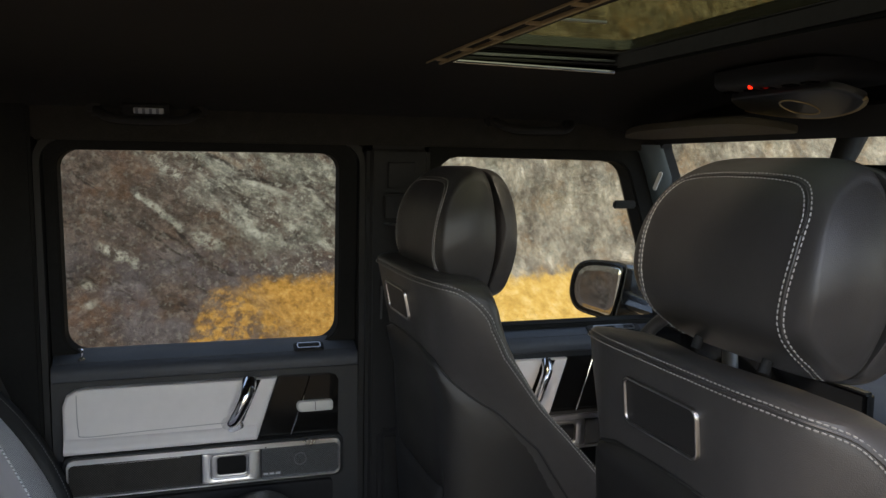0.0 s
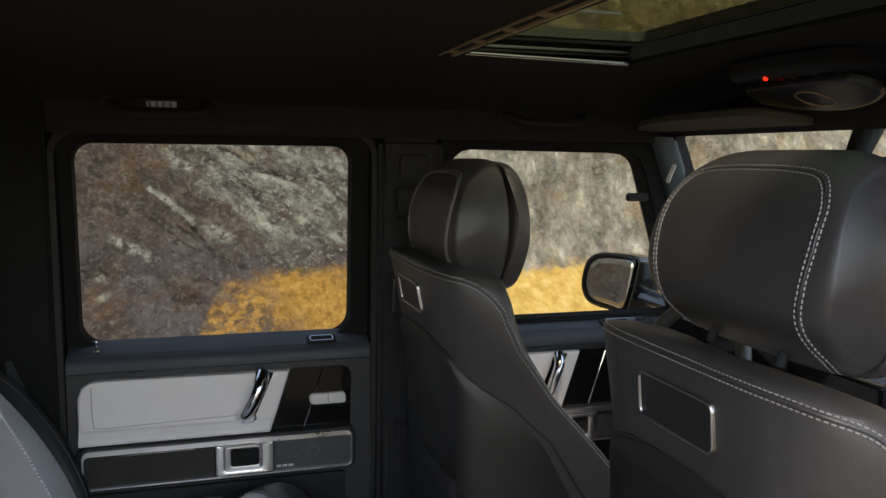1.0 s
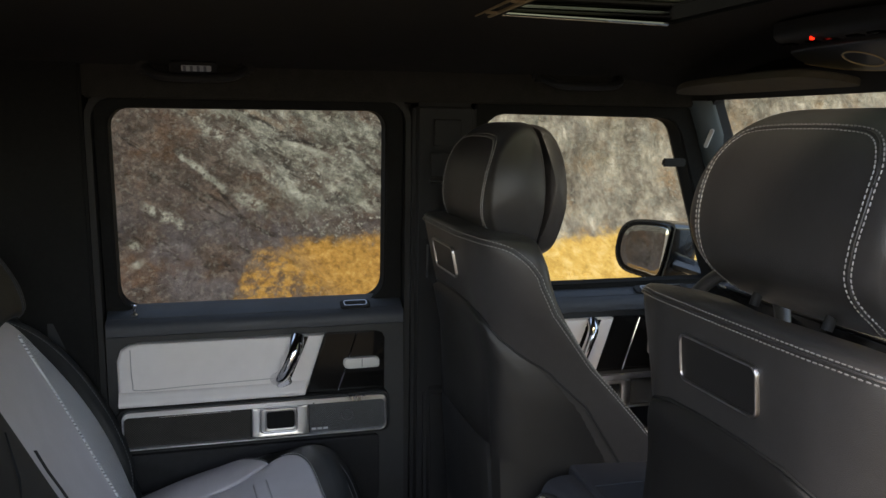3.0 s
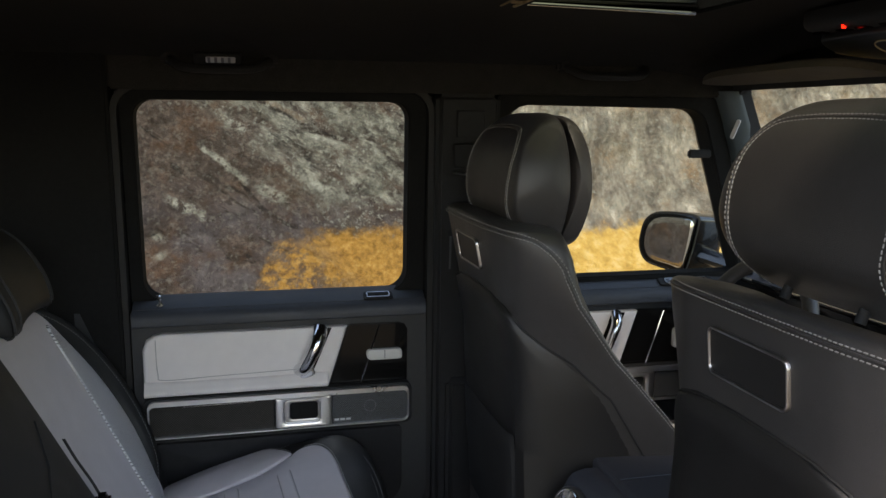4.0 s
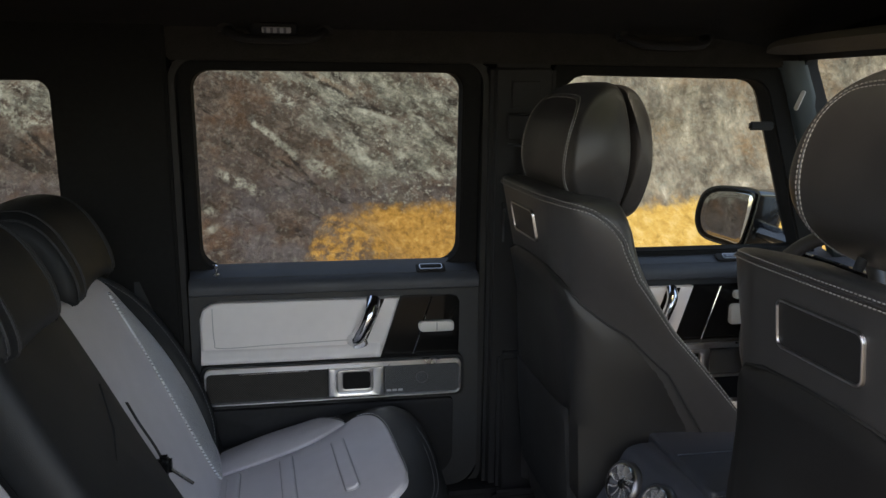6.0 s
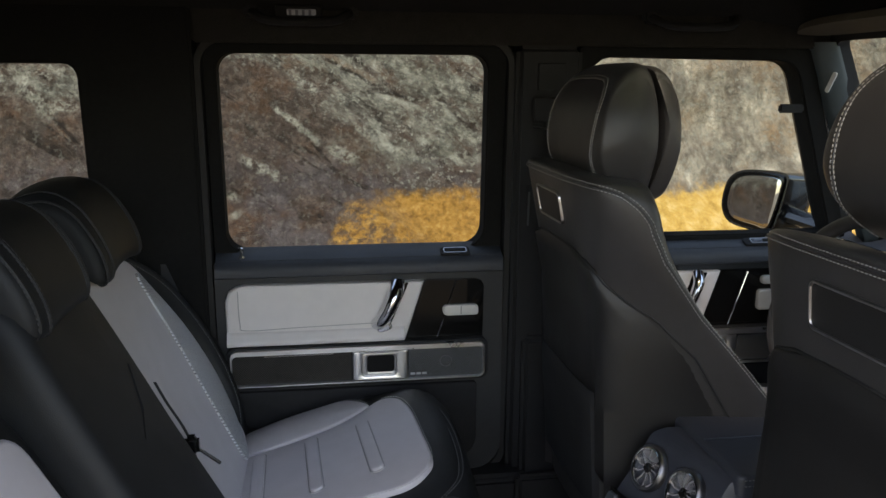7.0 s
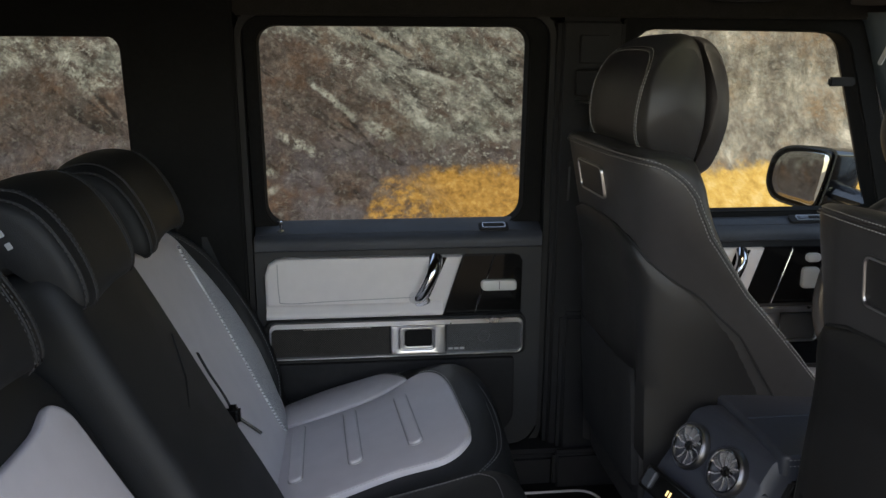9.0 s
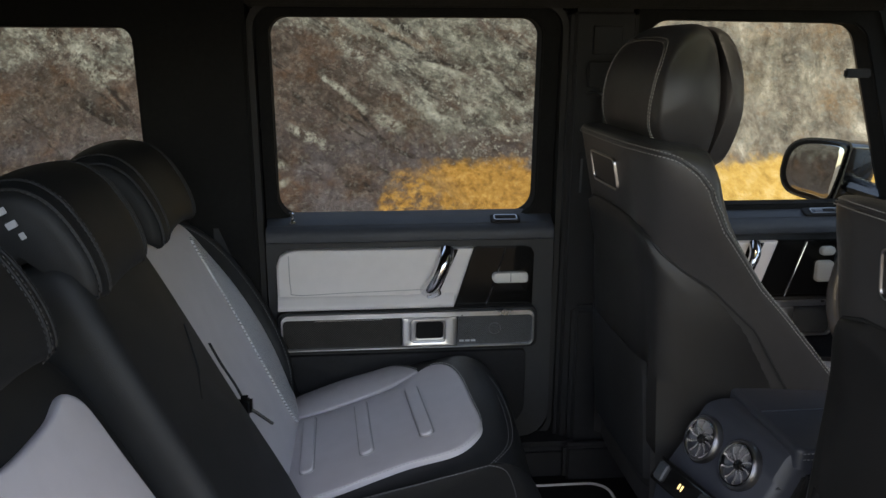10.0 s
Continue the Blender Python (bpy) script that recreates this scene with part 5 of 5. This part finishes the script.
# ---- centre console ----
def console():
    c = thing("centre_console", "black leather covered centre console with two round rear vents", "console")
    prof = [(0.555, 0.60), (0.566, 0.80), (0.574, 0.90), (0.596, 0.945), (0.621, 0.985), (0.640, 1.022), (0.655, 1.046), (0.680, 1.054), (1.30, 1.055), (1.30, 0.60)]
    prof = smooth_poly(prof[:8], 4, False) + [Vector(p) for p in prof[8:]]

    def yawed(p):
        """The rear end is turned a little towards the passenger side."""
        return Vector((p[0] - (0.24 * p[1] if p[0] < 0.70 else 0.0), p[1], p[2]))
    rings = []
    for v, e in ((-1, 0.016), (-0.96, 0.006), (-0.90, 0.0), (0.90, 0.0), (0.96, 0.006), (1, 0.016)):
        rings.append([yawed((p.x + (e if p.x < 0.66 else 0), v * (0.118 if v < 0 else 0.096), p.y - (e if p.y > 1.0 else 0))) for p in prof])
    body = part("body", loft(rings), DARK_BLUE, c)
    # cheek beside the vents and the panel under the armrest
    part("side_panel", plate([(0.66, 0.62), (1.28, 0.62), (1.28, 1.020), (0.70, 1.020), (0.655, 0.92)], [], -0.128, -0.114, bevel=0.004), SHELL, c)
    lid = part("armrest_lid", pillow(rrect(0.683, -0.124, 1.10, 0.118, 0.014), 0.034, 0.009, 0.002, Matrix.Translation((0, 0, 1.031))), DARK_BLUE, c, "stitched leather armrest lid")
    part("lid_seam", tube([(0.69, 0.006, 1.0665), (1.08, 0.006, 1.0665)], 0.0014, 6), DARK_BLUE, lid)
    stitch_line([(0.688, 0.108, 1.0648), (1.08, 0.108, 1.0648)], (0, 0, 1), THREAD_SEAT, lid)
    stitch_line([(0.692, -0.1235, 1.0575), (1.08, -0.1235, 1.0575)], (0, -1, 0.4), THREAD_SEAT, lid)
    stitch_line([(0.692, -0.1245, 1.0485), (1.08, -0.1245, 1.0485)], (0, -1, 0), THREAD_SEAT, lid)
    # round turbine vents on the sloping rear face
    for q in (0.046, -0.046):
        m = Matrix.Translation((0.624 - 0.24 * q, q, 0.999)) @ Euler((0, radians(-66), radians(13))).to_matrix().to_4x4() @ Matrix.Diagonal((0.88, 0.88, 0.88, 1))
        v = part("air_vent", moved(loft([[(r * math.cos(k * 0.2618), r * math.sin(k * 0.2618), z) for k in range(24)] for r, z in ((0.047, -0.02), (0.047, 0.004), (0.044, 0.008), (0.040, 0.007), (0.038, 0.002), (0.037, -0.02))], caps=False), m), GUN, c, "round air vent")
        part("vent_ring", moved(loft([[(r * math.cos(k * 0.2618), r * math.sin(k * 0.2618), z) for k in range(24)] for r, z in ((0.040, 0.006), (0.0395, 0.010), (0.037, 0.0105), (0.0355, 0.005), (0.036, -0.004))], caps=False), m), CHROME, v, "chrome ring")
        part("vent_well", moved(loft([[(r * math.cos(k * 0.2618), r * math.sin(k * 0.2618), -0.018) for k in range(24)] for r in (0.037, 0.001)], caps=False), m), GLOSS, v)
        for k in range(10):
            blade = Matrix.Rotation(2 * math.pi * k / 10, 4, "Z")
            bm = loft([[(0.009, -0.0012, -0.010), (0.009, 0.0012, -0.010), (0.009, 0.0045, 0.004), (0.009, 0.002, 0.004)], [(0.022, 0.002, -0.010), (0.022, 0.0045, -0.010), (0.022, 0.0095, 0.005), (0.022, 0.0065, 0.005)], [(0.0365, 0.0, -0.010), (0.0365, 0.0025, -0.010), (0.0365, 0.0085, 0.005), (0.0365, 0.005, 0.005)]])
            part("blade", moved(bm, m @ Matrix.Translation((0, 0, 0.001)) @ blade), BLADE, v)
        part("hub", moved(loft([[(r * math.cos(k * 0.3927), r * math.sin(k * 0.3927), z) for k in range(16)] for r, z in ((0.010, -0.01), (0.010, 0.005), (0.008, 0.008), (0.001, 0.009))], caps=False), m), GLOSS, v)
    # climate panel below the vents
    m = Matrix.Translation((0.570, 0.0, 0.932)) @ Euler((0, radians(-58), radians(13))).to_matrix().to_4x4()
    pan = part("climate_panel", moved(pillow(rrect(-0.022, -0.078, 0.022, 0.078, 0.006), 0.012, 0.003, 0.0), m), GLOSS, c, "gloss black climate panel")
    part("display_bar", moved(box(-0.006, 0.003, 0.0115, 0.004, 0.0065, 0.0126, 0), m), AMBER, pan)
    part("display_bar", moved(box(-0.006, -0.0045, 0.0115, 0.004, -0.001, 0.0126, 0), m), AMBER, pan)
    for q in (-1, 1):
        part("rocker", moved(box(-0.016, q * 0.056 - 0.012, 0.008, 0.016, q * 0.056 + 0.012, 0.018, 0.003), m), GUN, pan, "metal rocker key")
    return c


# ---- ahead: dashboard, wheel, screen frame, overhead ----
def dashboard():
    d = thing("dashboard", "dark dashboard with metal trim strip", "dashboard")
    prof = smooth_poly([(1.30, 0.75), (1.26, 1.05), (1.27, 1.20), (1.33, 1.245), (1.45, 1.255), (1.60, 1.25), (1.62, 0.9)], 5)
    part("top", loft([[(p.x, y, p.y) for p in prof] for y in (-0.70, -0.3, 0.1, 0.45, 0.66)]), SILL_SOFT, d)
    part("trim_strip", box(1.245, -0.66, 1.10, 1.262, 0.60, 1.125, 0.004), ALU, d, "aluminium trim strip")
    part("screen", box(1.235, -0.12, 1.15, 1.262, 0.58, 1.30, 0.006), GLOSS, d, "wide dark display panel")
    for q in (-0.45, -0.60):
        v = part("air_vent", tube([(1.235, q, 1.17), (1.27, q, 1.17)], 0.045, 20), CHROME, d, "round chrome air vent")
    return d


def steering_wheel():
    w = thing("steering_wheel", "black leather steering wheel with silver spokes", "steering wheel", at=(1.14, 0.335, 1.20))
    m = Euler((0, radians(-66), 0)).to_matrix().to_4x4()
    ring = [m @ Vector((0.185 * math.cos(k * math.pi / 24), 0.185 * math.sin(k * math.pi / 24), 0)) for k in range(49)]
    part("rim", tube(ring, 0.0165, 10), LEATHER, w)
    hub = part("hub", moved(pillow([(0.065 * math.cos(k * 0.3), 0.07 * math.sin(k * 0.3)) for k in range(21)], 0.04, 0.02, 0.004), m @ Matrix.Translation((0, 0, -0.02))), LEATHER, w)
    for a in (0, 180, 90):
        part("spoke", moved(box(0.05, -0.022, -0.012, 0.175, 0.022, 0.006, 0.005), m @ Matrix.Rotation(radians(a + 90), 4, "Z")), ALU, w, "silver spoke with keys")
    return w


def windscreen():
    f = thing("window_1", "upright windscreen in a dark frame", "windscreen", kind="structure")
    m = Matrix.Translation((1.300, 0, 1.755)) @ Euler((0, radians(-22), 0)).to_matrix().to_4x4()
    part("window_frame", moved(plate([(-0.74, -0.62), (0.74, -0.62), (0.70, 0.06), (-0.70, 0.06)], [rrect(-0.655, -0.53, 0.655, 0.0, 0.03)], -0.01, 0.025, "yz"), m), TRIM, f)
    part("header_trim", box(1.285, -0.70, 1.770, 1.345, 0.70, 1.875, 0.01), PAD_BLACK, f)
    g = part("pane", moved(plate([(-0.66, -0.58), (0.66, -0.58), (0.66, 0.02), (-0.66, 0.02)], [], 0.027, 0.032, "yz"), m), GLASS, f, "clear windscreen")
    g.visible_shadow = False
    return f


def sun_visor(y, label):
    v = thing("sun_visor", label, "sun visor", "sun visors")
    o = smooth_poly([(-0.055, -0.19), (0.065, -0.195), (0.075, -0.10), (0.075, 0.10), (0.072, 0.20), (0.050, 0.245), (0.015, 0.235), (-0.045, 0.12), (-0.065, -0.05)], 5)
    m = Matrix.Translation((1.150, y, 1.768)) @ Euler((0, radians(6), 0)).to_matrix().to_4x4() @ Matrix.Diagonal((1, 1.28, 1, 1))
    part("visor", moved(pillow(o, 0.015, 0.007, 0.002), m), material_tan(), v)
    part("hinge_pin", tube([(1.210, y + 0.235, 1.778), (1.210, y + 0.29, 1.790)], 0.008, 8), TRIM, v)
    return v


_tan = []


def material_tan():
    if not _tan:
        _tan.append(material("dark_visor_cloth", (0.042, 0.033, 0.024), 0.85, vary=0.2, scale=200, bump=0.3))
    return _tan[0]


def overhead_console():
    c = thing("overhead_console", "black overhead console with reading lamps and a red light", "overhead console")
    o = smooth_poly([(1.07, -0.11), (1.09, -0.140), (1.17, -0.155), (1.25, -0.140), (1.27, 0.0), (1.25, 0.140), (1.17, 0.155), (1.09, 0.140), (1.07, 0.11), (1.06, 0.0)], 5)
    part("housing", moved(pillow(o, 0.036, 0.022, 0.004), Matrix.Translation((0, 0, 1.872)) @ Matrix.Diagonal((1, 1, -1, 1))), TRIM, c)
    # lamp shield: slopes to a curved front lip whose tan colour paints ochre light
    m = Matrix.Translation((1.165, 0.0, 1.818)) @ Euler((0, radians(19), 0)).to_matrix().to_4x4() @ Matrix.Diagonal((1, 1, -1, 1))
    o = smooth_poly([(-0.055, -0.10), (-0.045, -0.135), (0.0, -0.148), (0.035, -0.105), (0.055, -0.05), (0.062, 0.0), (0.055, 0.05), (0.035, 0.105), (0.0, 0.148), (-0.045, 0.135), (-0.055, 0.10), (-0.058, 0.0)], 6)
    bowl = part("lamp_bowl", moved(pillow(o, 0.014, 0.006, 0.001), m), BOWL_FACE, c, "satin grey lamp shield")
    part("lip", tube([m @ Vector((p[0] + 0.001, p[1], 0.010)) for p in o[12:49]], 0.0042, 8), LIP_LIGHT, bowl, "lamp shield lip with ochre light in its tan colour")
    part("lamp_ring", tube([m @ Vector((0.004 + 0.034 * math.cos(k * 0.2618), 0.036 * math.sin(k * 0.2618), 0.0155)) for k in range(25)], 0.0016, 6), BRASSY, bowl)
    part("red_light", box(1.066, 0.0160, 1.8330, 1.074, 0.0200, 1.8400, 0.001), RED, c, "small glowing red light")
    for q in (-0.10, -0.055, 0.0, 0.045, 0.105):
        part("key", box(1.085, q - 0.014, 1.832, 1.105, q + 0.014, 1.838, 0.002), GLOSS, c)
    return c


def rear_view_mirror():
    r = thing("rear_view_mirror", "black rear view mirror on a stem from the windscreen header", "mirror")
    part("stem", tube([(1.34, 0.045, 1.775), (1.30, 0.04, 1.70), (1.265, 0.0, 1.67)], [0.028, 0.022, 0.014], 10), TRIM, r)
    part("housing", moved(pillow(rrect(-0.125, -0.036, 0.125, 0.036, 0.03), 0.03, 0.012, 0.002), Matrix.Translation((1.285, -0.05, 1.665)) @ Euler((radians(90), 0, radians(-90))).to_matrix().to_4x4()), GLOSS, r)
    return r


def grab_handle(x):
    g = thing("grab_handle", "black roof grab handle above the side window", "grab handle", "grab handles")
    y, z = 0.655, 1.775
    part("bar", tube(smooth_poly([(x - 0.105, y + 0.02, z + 0.03), (x - 0.095, y - 0.015, z + 0.018), (x - 0.06, y - 0.035, z + 0.004), (x + 0.06, y - 0.035, z + 0.004), (x + 0.095, y - 0.015, z + 0.018), (x + 0.105, y + 0.02, z + 0.03)], 5, False), 0.012, 10, 0.8), TRIM, g)
    for q in (-0.105, 0.105):
        part("mount", box(x + q - 0.018, y - 0.005, z + 0.012, x + q + 0.018, y + 0.03, z + 0.05, 0.008), TRIM, g)
    return g


def reading_lamp():
    r = thing("reading_lamp", "small clear reading lamp on the roof rail", "lamp")
    m = Matrix.Translation((0.030, 0.655, 1.806)) @ Euler((radians(125), 0, 0)).to_matrix().to_4x4()
    part("housing", moved(pillow(rrect(-0.055, -0.014, 0.045, 0.014, 0.008), 0.012, 0.005, 0.0), m), TRIM, r)
    part("lens", moved(pillow(rrect(-0.030, -0.007, 0.032, 0.007, 0.003), 0.004, 0.002, 0.0), m @ Matrix.Translation((0, 0, 0.010))), LENS, r, "clear ribbed lens")
    for k in range(4):
        part("rib", moved(box(-0.026 + 0.014 * k, -0.0065, 0.0130, -0.020 + 0.014 * k, 0.0065, 0.0146, 0), m), GUN, r)
    return r


def door_mirror():
    d = thing("door_mirror", "black outside mirror on the front door", "mirror")
    o = smooth_poly([(-0.117, 0.0), (-0.112, -0.046), (-0.074, -0.080), (0.02, -0.090), (0.078, -0.092), (0.100, -0.040), (0.116, 0.045), (0.112, 0.080), (0.05, 0.086), (-0.05, 0.078), (-0.100, 0.050)], 6)
    m = Matrix.Translation((1.30, 0.965, 1.325)) @ Euler((radians(85), 0, radians(-74))).to_matrix().to_4x4()
    part("housing", moved(pillow(o, 0.14, 0.06, 0.004), m @ Matrix.Diagonal((1, 1, -1, 1)) @ Matrix.Translation((0, 0, -0.012))), PAINT, d)
    part("glass_rim", moved(pillow([(p[0] * 0.93, p[1] * 0.93) for p in o], 0.010, 0.005, 0.0), m @ Matrix.Translation((0, 0, 0.008))), GLOSS, d)
    part("glass", moved(pillow([(p[0] * 0.80 + 0.008, p[1] * 0.80) for p in o], 0.003, 0.001, 0.0), m @ Matrix.Translation((0, 0, 0.0175))), MIRROR, d, "mirror glass")
    part("arm", tube([(1.36, 0.88, 1.29), (1.40, 0.80, 1.275), (1.41, 0.76, 1.27)], [0.035, 0.03, 0.035], 10, 0.7), PAINT, d)
    return d


def window_tab():
    t = thing("pass_holder", "small black holder stuck on the side glass", "holder")
    part("clip", lean(box(1.195, 0.728, 1.580, 1.262, 0.742, 1.602, 0.004)), TRIM, t)
    return t


def chassis():
    """Wheels and underbody that carry the cabin."""
    c = thing("underbody", "dark underbody on four black tyred wheels", "car body", kind="structure")
    part("frame", box(-1.85, -0.78, 0.36, 1.55, 0.78, 0.52, 0.03), PAINT, c)
    part("engine_bay", box(1.50, -0.78, 0.45, 2.55, 0.80, 1.20, 0.06, 3), PAINT, c)
    for x in (-1.05, 2.0):
        for q in (-1, 1):
            y = q * 0.74
            prof = [(0.24, -0.12), (0.36, -0.125), (0.395, -0.10), (0.40, 0.0), (0.395, 0.10), (0.36, 0.125), (0.24, 0.12), (0.23, 0.0)]
            rings = [[(x + r * math.cos(a), y + w, 0.39 + r * math.sin(a)) for r, w in prof] for a in [2 * math.pi * k / 40 for k in range(41)]]
            wheel = part("tyre", loft(rings, caps=False), RUBBER, c)
            part("rim", loft([[(x + r * math.cos(k * 0.2618), y + q * w, 0.39 + r * math.sin(k * 0.2618)) for k in range(24)] for r, w in ((0.235, 0.09), (0.22, 0.10), (0.19, 0.06), (0.06, 0.07), (0.05, 0.09))]), GUN, wheel)
    return c


ground()
cliff()
chassis()
side_left()
rear_door()
front_door()
side_right()
headliner()
sunroof()
roof_shell()
tail_and_floor()
floor_mat()
front_seat(0.335, 0.0, 0.0, "black leather driver's seat with pale double stitching")
front_seat(-0.398, 0.134, 6.0, "black leather passenger seat with pale double stitching")
outer_rear_seat(0.405, 1, "rear seat in pale grey and black leather beside the far door")
outer_rear_seat(-0.425, -1, "rear seat in pale grey and black leather beside the open doorway")
middle_rear_seat()
seat_belts()
console()
dashboard()
steering_wheel()
windscreen()
sun_visor(0.31, "dark cloth sun visor folded up above the driver")
sun_visor(-0.52, "dark cloth sun visor folded up above the passenger")
overhead_console()
rear_view_mirror()
grab_handle(0.03)
grab_handle(0.93)
reading_lamp()
door_mirror()
window_tab()
